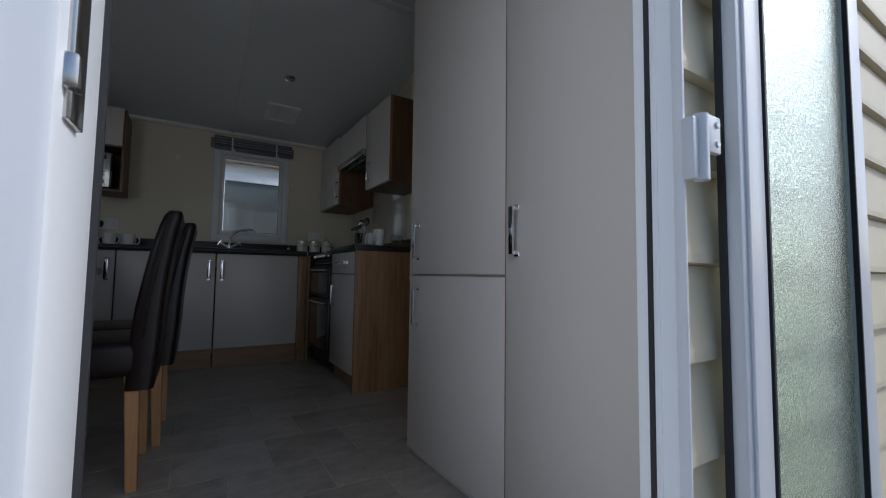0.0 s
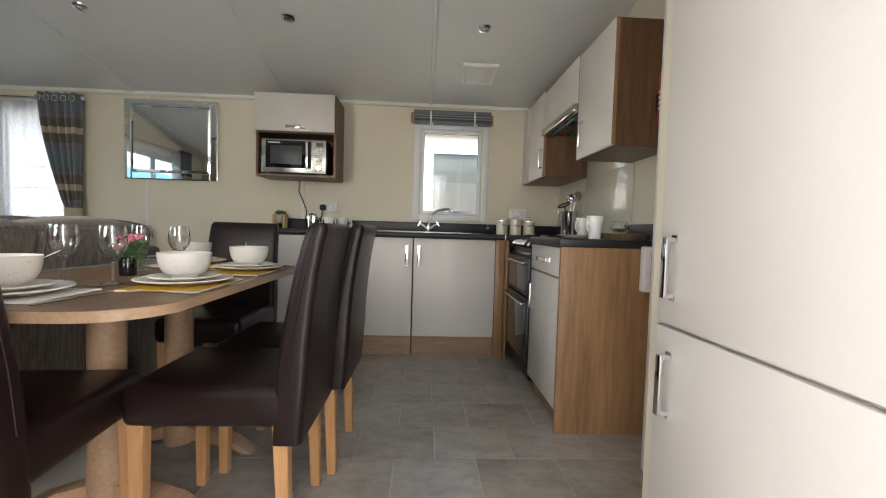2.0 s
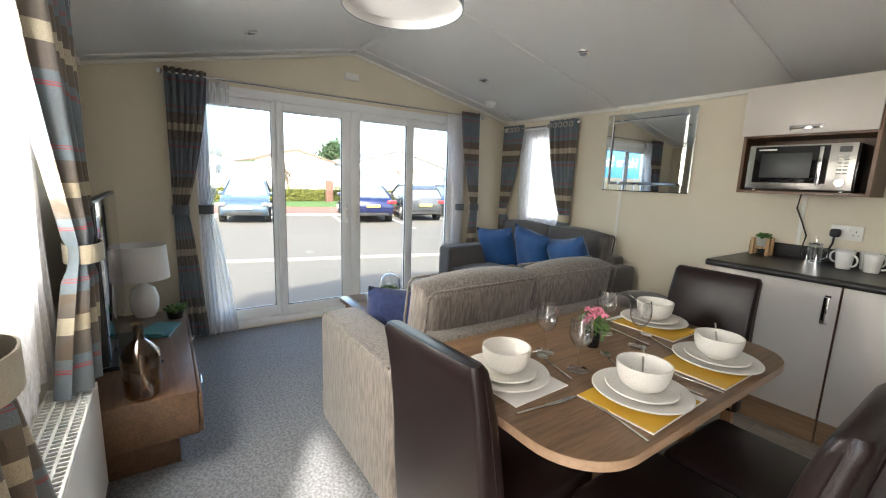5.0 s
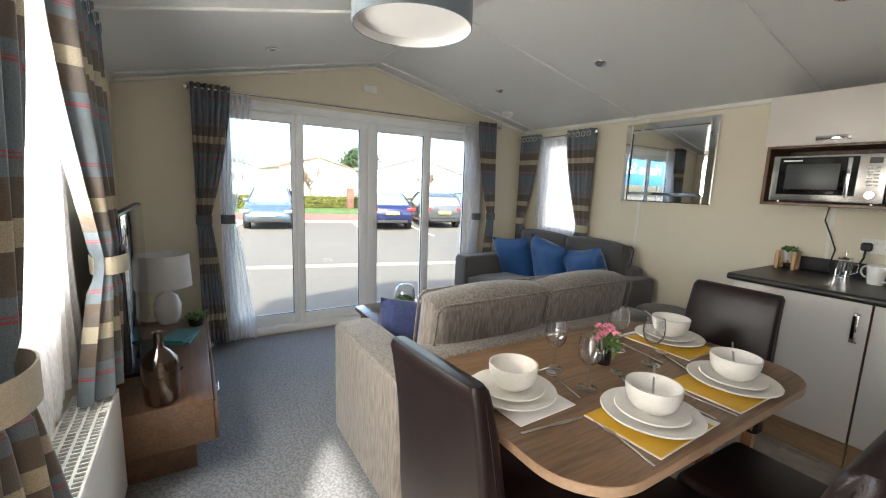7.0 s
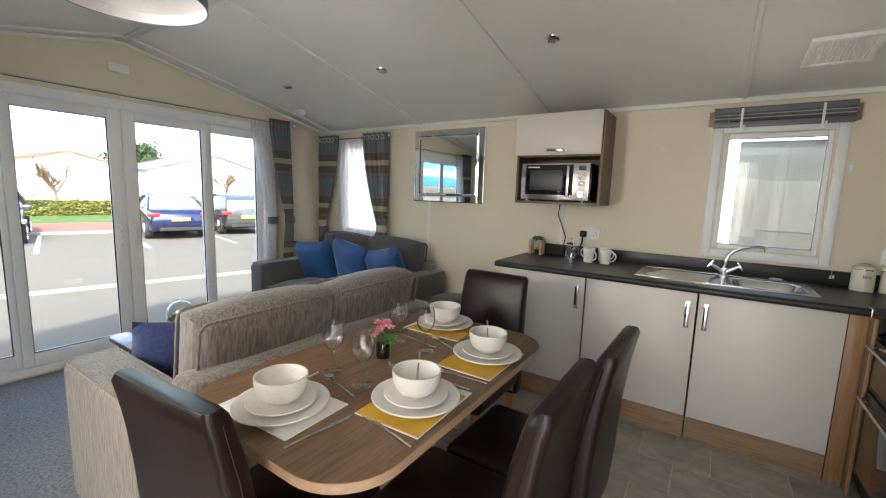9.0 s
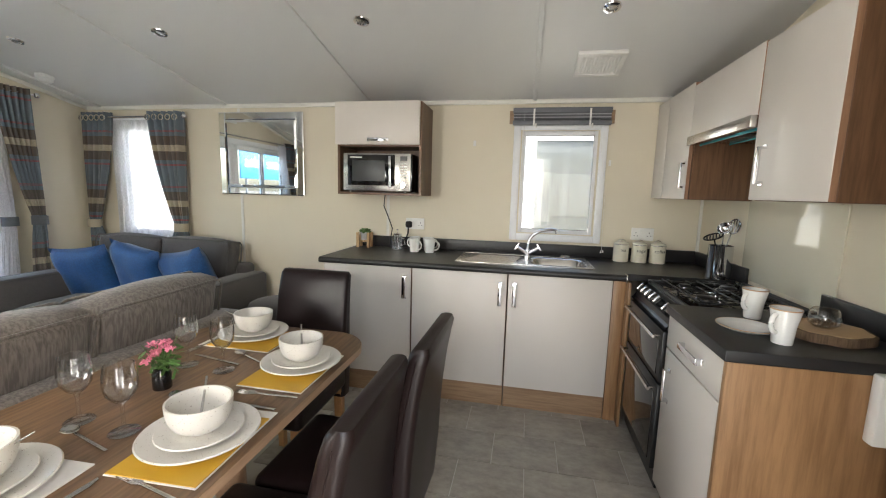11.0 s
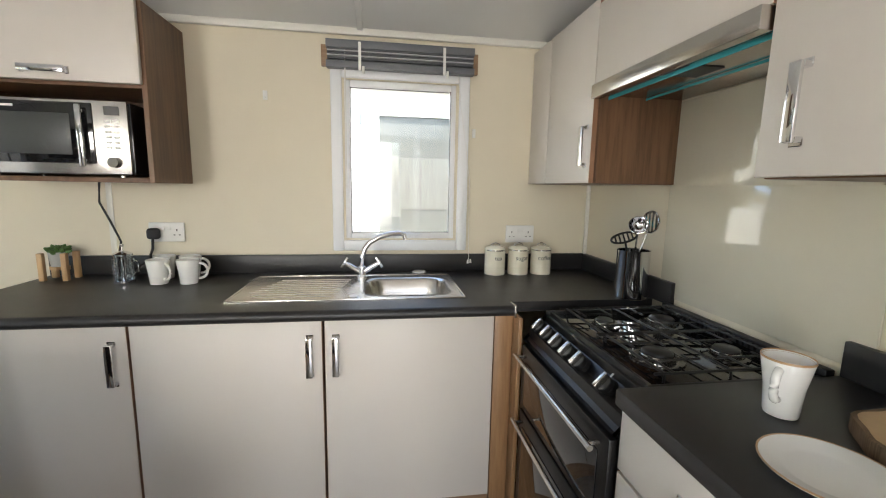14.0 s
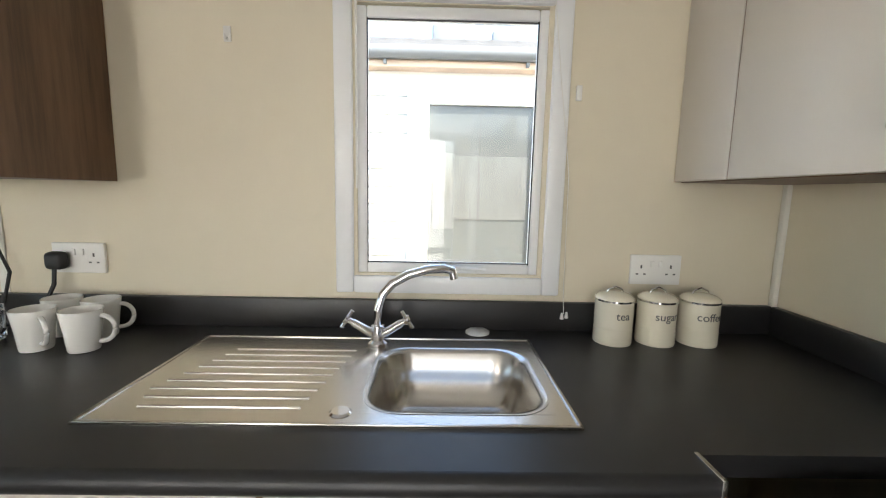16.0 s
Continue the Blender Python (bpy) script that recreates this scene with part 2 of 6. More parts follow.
GREYPL = plain("dark grey slot", (0.1, 0.1, 0.1), 0.5)
INK = plain("grey print", (0.07, 0.07, 0.075), 0.5)
REDP = plain("red enamel", (0.5, 0.02, 0.025), 0.35, vary=0.1)
ENAMEL = plain("cream enamel", (0.72, 0.67, 0.54), 0.25, vary=0.03, relief=0, coat=0.3)
GREEN = plain("succulent green", (0.08, 0.17, 0.04), 0.5, vary=0.5, fine=40, coarse=20)
PINK = plain("pink petal", (0.7, 0.2, 0.3), 0.55, vary=0.3, fine=60)
BARK = wood("bark edge", (0.06, 0.035, 0.02), (0.2, 0.13, 0.075), "z", 0.9, 3.0)
SLICE = plain("pale cut wood", (0.5, 0.34, 0.19), 0.55, vary=0.25, fine=60, coarse=9)
BLINDM = plain("pewter slat", (0.13, 0.135, 0.15), 0.4, vary=0.12)
BLINDL = plain("pale slat", (0.55, 0.55, 0.57), 0.4, vary=0.08)
MIRROR = plain("silvered mirror", (0.86, 0.88, 0.87), 0.015, 1.0, vary=0.01, relief=0)
SPLASH = plain("glossy cream splashback", (0.66, 0.62, 0.5), 0.06, vary=0.02, relief=0, coat=0.6)
SHADEW = plain("white shade cloth", (0.72, 0.71, 0.7), 0.8, vary=0.05, fine=200)
TARMAC = plain("pale worn tarmac", (0.115, 0.104, 0.086), 0.9, vary=0.2, fine=30, coarse=0.15, relief=0.2)
PAVER = plain("red block paving", (0.2, 0.09, 0.062), 0.85, vary=0.2, fine=9, coarse=0.5)
CONC = plain("concrete kerb", (0.24, 0.225, 0.19), 0.85, vary=0.15, fine=20)
GRASS = plain("grass", (0.06, 0.115, 0.022), 0.95, vary=0.4, fine=25, coarse=0.6, relief=0.6)
LEAFM = plain("hedge leaf", (0.16, 0.165, 0.03), 0.7, vary=0.45, fine=8, coarse=1.2, rnd=True)
FIRM = plain("dark leaf", (0.035, 0.07, 0.025), 0.7, vary=0.45, fine=8, coarse=1.2)
TWIG = plain("bare bark", (0.16, 0.11, 0.075), 0.9, vary=0.3)
CLAD = plain("cream cladding board", (0.68, 0.6, 0.42), 0.55, vary=0.06, fine=60, rnd=True)
CLADW = plain("white cladding board", (0.8, 0.79, 0.75), 0.5, vary=0.05, fine=40, rnd=True)
ROOFT = plain("grey roof tile", (0.14, 0.14, 0.145), 0.8, vary=0.25, fine=15)
GREYTRIM = plain("grey gutter", (0.16, 0.17, 0.18), 0.5, vary=0.1)
PEACH = plain("peach soffit", (0.62, 0.47, 0.36), 0.6, vary=0.08)
FARGLASS = plain("house window glass", (0.16, 0.18, 0.19), 0.06, vary=0.2, relief=0)
TYRE = plain("tyre rubber", (0.02, 0.02, 0.02), 0.8)
TILE = tile_material()
GROUT = plain("pale grout", (0.5, 0.48, 0.43), 0.8, vary=0.1)


# ---- mesh tools ----
class Shape:
    """Collects closed pieces in one mesh; o is the point that becomes its origin."""

    def __init__(self, o=(0, 0, 0)):
        self.bm, self.o = bmesh.new(), Vector(o)

    def box(self, x0, x1, y0, y1, z0, z1, r=0.0, seg=2, m=None):
        g = bmesh.ops.create_cube(self.bm, size=1)["verts"]
        c = Matrix.Translation(((x0 + x1) / 2, (y0 + y1) / 2, (z0 + z1) / 2)) @ Matrix.Diagonal((abs(x1 - x0), abs(y1 - y0), abs(z1 - z0), 1))
        bmesh.ops.transform(self.bm, matrix=c, verts=g)
        if r:
            ed = list({e for v in g for e in v.link_edges})
            g = bmesh.ops.bevel(self.bm, geom=ed, offset=r, segments=seg, affect="EDGES", profile=0.5)["verts"]
        if m is not None:
            bmesh.ops.transform(self.bm, matrix=m, verts=g)
        return g

    def rod(self, a, b, r, r2=None, seg=16):
        a, b = Vector(a), Vector(b)
        d = b - a
        m = Matrix.Translation((a + b) / 2) @ d.to_track_quat("Z", "Y").to_matrix().to_4x4()
        return bmesh.ops.create_cone(self.bm, cap_ends=True, segments=seg, radius1=r, radius2=r if r2 is None else r2, depth=d.length, matrix=m)["verts"]

    def lathe(self, c, prof, seg=32, m=None):
        """prof: rows of radius, height, turned about the upright through c."""
        rings = []
        for rad, h in prof:
            if rad < 1e-5:
                rings.append([self.bm.verts.new((c[0], c[1], c[2] + h))])
            else:
                rings.append([self.bm.verts.new((c[0] + rad * math.cos(2 * math.pi * i / seg), c[1] + rad * math.sin(2 * math.pi * i / seg), c[2] + h)) for i in range(seg)])
        for p, q in zip(rings, rings[1:]):
            for i in range(seg):
                j = (i + 1) % seg
                vs = [p[i % len(p)], p[j % len(p)], q[j % len(q)], q[i % len(q)]]
                vs = list(dict.fromkeys(vs))
                if len(vs) > 2:
                    self.bm.faces.new(vs)
        if m is not None:
            bmesh.ops.transform(self.bm, matrix=m, verts=[v for r in rings for v in r])

    def tube(self, pts, r, seg=10, r_end=None):
        pts = [Vector(p) for p in pts]
        rings = []
        for i, p in enumerate(pts):
            d = (pts[min(i + 1, len(pts) - 1)] - pts[max(i - 1, 0)]).normalized()
            q = d.to_track_quat("Z", "Y").to_matrix()
            rr = r if r_end is None else r + (r_end - r) * i / (len(pts) - 1)
            rings.append([self.bm.verts.new(p + q @ Vector((rr * math.cos(2 * math.pi * k / seg), rr * math.sin(2 * math.pi * k / seg), 0))) for k in range(seg)])
        for a, b in zip(rings, rings[1:]):
            for k in range(seg):
                best = (k + 1) % seg
                self.bm.faces.new((a[k], a[best], b[best], b[k]))
        self.bm.faces.new(rings[0][::-1])
        self.bm.faces.new(rings[-1])

    def prism(self, outline, z0, z1, m=None, r=0.0):
        """An outline of x, y drawn up from z0 to z1; m moves it."""
        lo = [self.bm.verts.new((x, y, z0)) for x, y in outline]
        hi = [self.bm.verts.new((x, y, z1)) for x, y in outline]
        n = len(outline)
        f = [self.bm.faces.new(lo[::-1]), self.bm.faces.new(hi)]
        for i in range(n):
            f.append(self.bm.faces.new((lo[i], lo[(i + 1) % n], hi[(i + 1) % n], hi[i])))
        vs = lo + hi
        if r:
            ed = list(set(f[0].edges) | set(f[1].edges))
            res = bmesh.ops.bevel(self.bm, geom=ed, offset=r, segments=2, affect="EDGES", profile=0.5)
            vs = list({v for v in vs if v.is_valid} | set(res["verts"]))
        if m is not None:
            bmesh.ops.transform(self.bm, matrix=m, verts=vs)

    def sheet(self, rows, thick=0.0):
        g = [[self.bm.verts.new(p) for p in row] for row in rows]
        fs = []
        for a, b in zip(g, g[1:]):
            for i in range(len(a) - 1):
                fs.append(self.bm.faces.new((a[i], a[i + 1], b[i + 1], b[i])))
        if thick:
            bmesh.ops.recalc_face_normals(self.bm, faces=fs)
            bmesh.ops.solidify(self.bm, geom=fs, thickness=thick)

    def done(self, name, mat, parent=None, smooth=35, sub=0):
        bm = self.bm
        bmesh.ops.recalc_face_normals(bm, faces=bm.faces)
        bmesh.ops.translate(bm, vec=-self.o, verts=bm.verts)
        if smooth:
            lim = radians(smooth)
            for f in bm.faces:
                f.smooth = True
            for e in bm.edges:
                e.smooth = len(e.link_faces) == 2 and e.calc_face_angle(4) < lim
        me = bpy.data.meshes.new(name)
        bm.to_mesh(me)
        bm.free()
        me.materials.append(mat)
        ob = new(name, me)
        if parent is not None:
            ob.parent = parent
        else:
            ob.location = self.o
        if sub:
            sm = ob.modifiers.new("round", "SUBSURF")
            sm.levels = sm.render_levels = sub
        return ob


def thing(name, label, category, at=(0, 0, 0), rz=0, group=""):
    e = new(name)
    e.empty_display_size = 0.05
    e.matrix_world = pose(*at, 0, 0, rz)
    return tagged(e, label, category, group)


def structure(ob, label=""):
    return tagged(ob, label, kind="structure")


def slab(name, mat, *boxes, parent=None, r=0.0, label="", o=None):
    o = o or (0, 0, 0)
    s = Shape(o)
    for b in boxes:
        s.box(*b, r)
    ob = s.done(name, mat, parent)
    if parent is None:
        structure(ob, label)
    return ob


def rounded(x0, x1, y0, y1, r, seg=8):
    out = []
    for cx, cy, a in ((x1 - r, y1 - r, 0), (x0 + r, y1 - r, 90), (x0 + r, y0 + r, 180), (x1 - r, y0 + r, 270)):
        for i in range(seg + 1):
            t = radians(a + 90 * i / seg)
            out.append((cx + r * math.cos(t), cy + r * math.sin(t)))
    return out


def words(text, size, m, mat, parent, name="lettering"):
    cu = bpy.data.curves.new(name, "FONT")
    cu.body, cu.size, cu.extrude, cu.align_x, cu.align_y = text, size, 0.0004, "CENTER", "CENTER"
    tmp = bpy.data.objects.new("tmp", cu)
    scene.collection.objects.link(tmp)
    bpy.context.view_layer.update()
    me = bpy.data.meshes.new_from_object(tmp.evaluated_get(bpy.context.evaluated_depsgraph_get()))
    bpy.data.objects.remove(tmp)
    me.transform(m)
    me.materials.clear()
    me.materials.append(mat)
    ob = new(name, me)
    ob.parent = parent
    return ob


# ---- large structure ----
YS, YN, XW, XE = 0.42, 4.21, -3.42, 1.62
EAVE, RIDGE, YR = 2.0, 2.405, 2.315
GZ = -0.45


def roof_z(y):
    return EAVE + (RIDGE - EAVE) * (1 - abs(y - YR) / (YN - YR))


wall_north = slab("wall_north", WALL, (XW, -3.1, YN, YN + .07, -.1, 2.0), (-3.1, -2.48, YN, YN + .07, -.1, .88), (-3.1, -2.48, YN, YN + .07, 1.86, 2.0),
     (-2.48, .395, YN, YN + .07, -.1, 2.0), (.395, .915, YN, YN + .07, -.1, 1.06), (.395, .915, YN, YN + .07, 1.79, 2.0), (.915, 2.7, YN, YN + .07, -.1, 2.0), label="cream vinyl wallboard wall with two windows")
wall_south = slab("wall_south", WALL, (XW, -1.6, YS - .06, YS, -.1, 2.0), (-1.6, -.8, YS - .06, YS, -.1, .9), (-1.6, -.8, YS - .06, YS, 1.88, 2.0),
     (-.8, .1, YS - .06, YS, -.1, 2.0), (.1, .829, YS - .06, YS, 1.99, 2.0), (.1, .829, YS - .06, YS, -.1, -.01), (.829, 2.7, YS - .044, YS, -.1, 2.0), label="cream wall with the entrance doorway")
s = Shape()
for b in ((XW - .07, XW, YS - .06, 1.06, -.1, 2.0), (XW - .07, XW, 3.5, YN + .07, -.1, 2.0), (XW - .07, XW, 1.06, 3.5, 1.96, 2.0), (XW - .07, XW, 1.06, 3.5, -.1, .02)):
    s.box(*b)
s.prism([(YS - .06, 2.0), (YN + .07, 2.0), (YR, RIDGE + .02)], 0, .07, Matrix(((0, 0, 1, XW - .07), (1, 0, 0, 0), (0, 1, 0, 0), (0, 0, 0, 1))))
wall_west = structure(s.done("wall_west", WALL), "cream gable wall with wide patio doors")
wall_east = slab("wall_east", WALL, (XE, XE + .05, 2.43, YN, 0, 2.36), (1.02, XE, 1.565, 1.625, 0, 2.22), (XE, 2.66, 1.565, 1.625, 0, 2.22), (2.62, 2.68, 1.625, 2.43, 0, 2.4), (XE + .05, 2.66, 2.43, 2.48, 0, 2.4), (2.66, 2.72, YS, YN, 0, 2.4), label="cream wallboard partition and corridor walls")
s = Shape()
s.prism([(YS - .1, EAVE - .02), (YS, EAVE), (YR, RIDGE), (YN, EAVE), (YN + .1, EAVE - .02), (YN + .1, EAVE + .06), (YR, RIDGE + .08), (YS - .1, EAVE + .06)], 0, 6.2, Matrix(((0, 0, 1, XW - .06), (1, 0, 0, 0), (0, 1, 0, 0), (0, 0, 0, 1))))
ceiling = structure(s.done("ceiling", CEIL, smooth=0), "off-white vaulted caravan ceiling boards")
# cover strips on the ceiling joints, along the ridge and along the eaves
s = Shape()
for x in (-3.26, -2.01, -.76, .47):
    for sy in (-1, 1):
        a = math.atan2(RIDGE - EAVE, YN - YR) * -sy
        s.box(-.013, .013, -.96, .96, -.012, .004, .003, 1, Matrix.Translation((x, YR + sy * .95, (RIDGE + EAVE) / 2 - .002)) @ Matrix.Rotation(a, 4, "X"))
s.box(XW, 2.6, YR - .03, YR + .03, RIDGE - .014, RIDGE - .002, .003)
structure(s.done("trim_ceiling", CEIL), "slim ceiling joint strips")
s = Shape()
for y0, y1 in ((YN - .022, YN - .001), (YS + .001, YS + .022)):
    s.box(XW, XE, y0, y1, EAVE - .028, EAVE + .004, .006)
for sy in (-1, 1):
    a = math.atan2(RIDGE - EAVE, YN - YR) * -sy
    s.box(-.009, .009, -.965, .965, -.013, .013, .004, 1, Matrix.Translation((XW + .01, YR + sy * .945, (RIDGE + EAVE) / 2 - .015)) @ Matrix.Rotation(a, 4, "X"))
s.box(XE - .018, XE - .001, YN - .02, YN - .002, .9, EAVE, .004)
for x in (-1.9, -.61):
    s.box(x - .012, x + .012, YN - .005, YN - .0005, .04, EAVE - .03, .002)
structure(s.done("trim", TRIM), "cream cover strips and coving")
slab("baseboard", TRIM, (XW + .001, -.9, YN - .016, YN - .001, 0.012, .08), (XW + .001, .1, YS + .001, YS + .016, .012, .08), (XW + .001, XW + .016, YS, 1.05, .012, .08), (XW + .001, XW + .016, 3.5, YN, .012, .08), label="pale skirting board", r=.003)

# floors: a sub-floor, carpet in the lounge, tiles laid later
slab("floor", GROUT, (-.95, 2.7, YS - .06, YN, -.1, -.003), label="grey vinyl tile floor of the kitchen diner")
floor = bpy.data.objects["floor"]
slab("floor_carpet", CARPET, (XW, -.955, YS, YN, -.1, .004), label="mottled grey carpet of the lounge")
slab("threshold", STEEL, (-.962, -.938, YS, 3.55, -.002, .007), label="thin metal carpet bar", r=.002)


def window_unit(name, x0, x1, z0, z1, y, label, fr=.055, inner=.04):
    """A casement in a wall along x: outer frame, sash, glass and gasket."""
    w = thing(name, label, "window", ((x0 + x1) / 2, y, z0))
    w["kind"] = "structure"
    o = ((x0 + x1) / 2, y, z0)
    s = Shape(o)
    for b in ((x0, x0 + fr, y - .014, y + .06, z0, z1), (x1 - fr, x1, y - .014, y + .06, z0, z1), (x0 + fr, x1 - fr, y - .014, y + .06, z0, z0 + fr), (x0 + fr, x1 - fr, y - .014, y + .06, z1 - fr, z1)):
        s.box(*b, .006)
    s.done("frame", UPVC, w)
    a, b2, c, d = x0 + fr + .003, x1 - fr - .003, z0 + fr + .003, z1 - fr - .003
    s = Shape(o)
    for b in ((a, a + inner, y + .012, y + .05, c, d), (b2 - inner, b2, y + .012, y + .05, c, d), (a + inner, b2 - inner, y + .012, y + .05, c, c + inner), (a + inner, b2 - inner, y + .012, y + .05, d - inner, d)):
        s.box(*b, .006)
    s.done("sash", UPVC, w)
    s = Shape(o)
    e = inner - .004
    for b in ((a + e, a + e + .006, y + .017, y + .024, c + e, d - e), (b2 - e - .006, b2 - e, y + .017, y + .024, c + e, d - e), (a + e, b2 - e, y + .017, y + .024, c + e, c + e + .006), (a + e, b2 - e, y + .017, y + .024, d - e - .006, d - e)):
        s.box(*b)
    s.done("gasket", DARKGASKET, w)
    s = Shape(o)
    s.box(a + inner - .006, b2 - inner + .006, y + .026, y + .032, c + inner - .006, d - inner + .006)
    g = s.done("pane", GLASS, w)
    g.visible_shadow = False
    return w


w1 = window_unit("window_1", .335, .977, 1.003, 1.843, YN, "white plastic casement window above the sink", .05, .033)
s = Shape((.656, YN, 1.003))
s.box(.60, .64, YN + .002, YN + .014, 1.068, 1.088, .003)
s.tube([(.62, YN - .002, 1.08), (.65, YN - .03, 1.085), (.72, YN - .034, 1.082), (.76, YN - .03, 1.078)], .008, 8, .005)
s.done("handle", UPVC, w1)
window_unit("window_2", -3.14, -2.44, .84, 1.9, YN, "white plastic lounge window behind voile")
w3 = window_unit("window_3", -1.62, -.78, .88, 1.9, YS - .04, "white plastic window over the radiator behind voile")

# patio doors
d1 = thing("door_1", "white plastic patio doors, four glazed panels, closed", "patio doors", (XW, 2.28, .02))
d1["kind"] = "structure"
o = (XW, 2.28, .02)
s = Shape(o)
X0, X1 = XW - .075, XW + .012
for b in ((X0, X1, 1.05, 1.10, .02, 1.97), (X0, X1, 3.46, 3.51, .02, 1.97), (X0, X1, 1.10, 3.46, 1.90, 1.97), (X0, X1, 1.10, 3.46, .02, .075)):
    s.box(*b, .005)
s.box(XW + .013, XW + .02, 1.06, 3.5, 1.92, 1.945, .002)
s.done("frame", UPVC, d1)
for y0, y1, a, b, dx in ((1.10, 1.645, 1.14, 1.608, -.03), (1.645, 2.29, 1.698, 2.206, 0), (2.292, 2.935, 2.38, 2.876, 0), (2.935, 3.46, 2.973, 3.406, -.03)):
    s = Shape(o)
    q0, q1 = XW - .055 + dx, XW + .002 + dx
    for c in ((q0, q1, y0, a, .076, 1.9), (q0, q1, b, y1, .076, 1.9), (q0, q1, a, b, .076, .165), (q0, q1, a, b, 1.83, 1.9)):
        s.box(*c, .007)
    s.done("leaf", UPVC, d1)
    s = Shape(o)
    for c in ((a, a + .006, .165, 1.83), (b - .006, b, .165, 1.83), (a, b, .165, .171), (a, b, 1.824, 1.83)):
        s.box(q1 - .022, q1 - .014, c[0], c[1], c[2], c[3])
    s.done("gasket", DARKGASKET, d1)
    s = Shape(o)
    s.box(q1 - .03, q1 - .024, a - .006, b + .006, .16, 1.836)
    s.done("pane", GLASS, d1).visible_shadow = False
s = Shape(o)
for y in (2.24, 2.335):
    s.box(XW + .002, XW + .012, y - .014, y + .014, .86, 1.06, .005)
    s.tube([(XW + .012, y, .9), (XW + .045, y, .905), (XW + .05, y, .93), (XW + .05, y, 1.0), (XW + .045, y, 1.025), (XW + .012, y, 1.03)], .009, 10)
s.tube([(XW + .01, 2.335, .89), (XW + .03, 2.335, .87), (XW + .04, 2.32, .83)], .006, 8)
s.done("handle", WHITEPL, d1)

# entrance: frame in the wall and the leaf folded back outside
o = (.48, YS, 0)
d2 = thing("door_2", "white plastic entrance door frame with the frosted glazed leaf folded open outside", "door", o)
d2["kind"] = "structure"
s = Shape(o)
for b in ((.10, .155, .30, .425, -.02, 1.98), (.81, .829, .36, .425, -.02, 1.98), (.155, .81, .33, .425, 1.92, 1.98), (.155, .81, .33, .425, -.03, .018)):
    s.box(*b, .006)
s.box(.8085, .812, .385, .39, .0, 1.92, .001)
s.box(.8095, .816, .346, .362, -.02, 1.98, .002)
s.box(.120, .128, .29, .302, 0, 1.95, .003)
s.done("frame", UPVC, d2)
s = Shape(o)
s.box(.806, .8105, .395, .402, .0, 1.92)
s.box(.1545, .159, .395, .402, .0, 1.92)
s.done("gasket", DARKGASKET, d2)
s = Shape(o)
s.box(.1545, .1585, .312, .34, .80, 1.06, .001)
s.box(.150, .162, .307, .322, .815, .835, .003)
s.done("latch_keep", STEEL, d2)
for z in (.92, 1.6, .3):
    s = Shape(o)
    s.box(.806, .82, .33, .348, z - .06, z + .03, .003)
    s.rod((.829, .332, z - .06), (.829, .332, z + .035), .0105)
    s.box(.829, .866, .322, .331, z - .02, z + .035, .003)
    for dz in (-.006, .022):
        s.rod((.854, .323, z + dz), (.854, .3195, z + dz), .005, seg=12)
    s.done("hinge", UPVC, d2)
s = Shape(o)
LX, LY = .905, .347
for b in ((0, .085, 0, .032, .0, 1.93), (.51, .595, 0, .032, .0, 1.93), (.085, .51, 0, .032, .0, .12), (.085, .51, 0, .032, 1.83, 1.93)):
    s.box(LX + b[0], LX + b[1], LY - b[3], LY - b[2], b[4], b[5], .006)
s.box(LX + .014, LX + .022, LY - .037, LY - .031, .01, 1.92, .002)
s.done("leaf", UPVC, d2)
s = Shape(o)
for b in ((-.005, .002, .002, .012), (.084, .09, .026, .035), (.505, .511, .026, .035)):
    s.box(LX + b[0], LX + b[1], LY - b[3], LY - b[2], .02 if b[0] < 0 else .12, 1.92 if b[0] < 0 else 1.83)
s.done("gasket", DARKGASKET, d2)
s = Shape(o)
s.box(LX + .08, LX + .515, LY - .022, LY - .010, .115, 1.835)
s.done("pane", FROST, d2).visible_shadow = False

o = (1.6, 2.13, 0)
d3 = thing("door_3", "cream interior door standing ajar in the corridor", "door", o)
d3["kind"] = "structure"
s = Shape(o)
s.box(1.31, 1.95, 2.11, 2.148, .01, 1.95, .003)
s.done("leaf", TRIM, d3)
s = Shape(o)
s.rod((1.37, 2.11, .87), (1.37, 2.075, .87), .01, seg=14)
s.lathe((0, 0, 0), [(0, 0), (.018, .004), (.024, .016), (.016, .028), (0, .03)], 20, Matrix.Translation((1.37, 2.08, .87)) @ Matrix.Rotation(math.pi / 2, 4, "X"))
s.done("knob", CHROME, d3, 50)

# ---- outside ----
structure(slab("ground", TARMAC, (-300, 120, -150, 200, GZ - .3, GZ)), "pale worn tarmac car park")
slab("kerb", CONC, (-18.3, -18.15, -40, 60, GZ - .1, GZ + .10), label="pale concrete kerb", r=.01)
slab("kerb_flush", CONC, (-8.35, -8.1, -40, 60, GZ - .1, GZ + .02), label="flush pale concrete edging across the car park", r=.01)
slab("pavement", PAVER, (-22.4, -18.3, -40, 60, GZ - .1, GZ + .09), label="red block-paved footway")
slab("verge", GRASS, (-60, -22.4, -60, 90, GZ - .1, GZ + .12), label="mown grass verge")
slab("road", plain("white road paint", (.5, .5, .48), .8, vary=.15, fine=20), *[(-18.1, -13.4, y - .05, y + .05, GZ, GZ + .006) for y in (-2.6, -.3, 2.0, 4.3, 6.6, 8.9, 11.2, 13.5)], label="white parking bay lines")
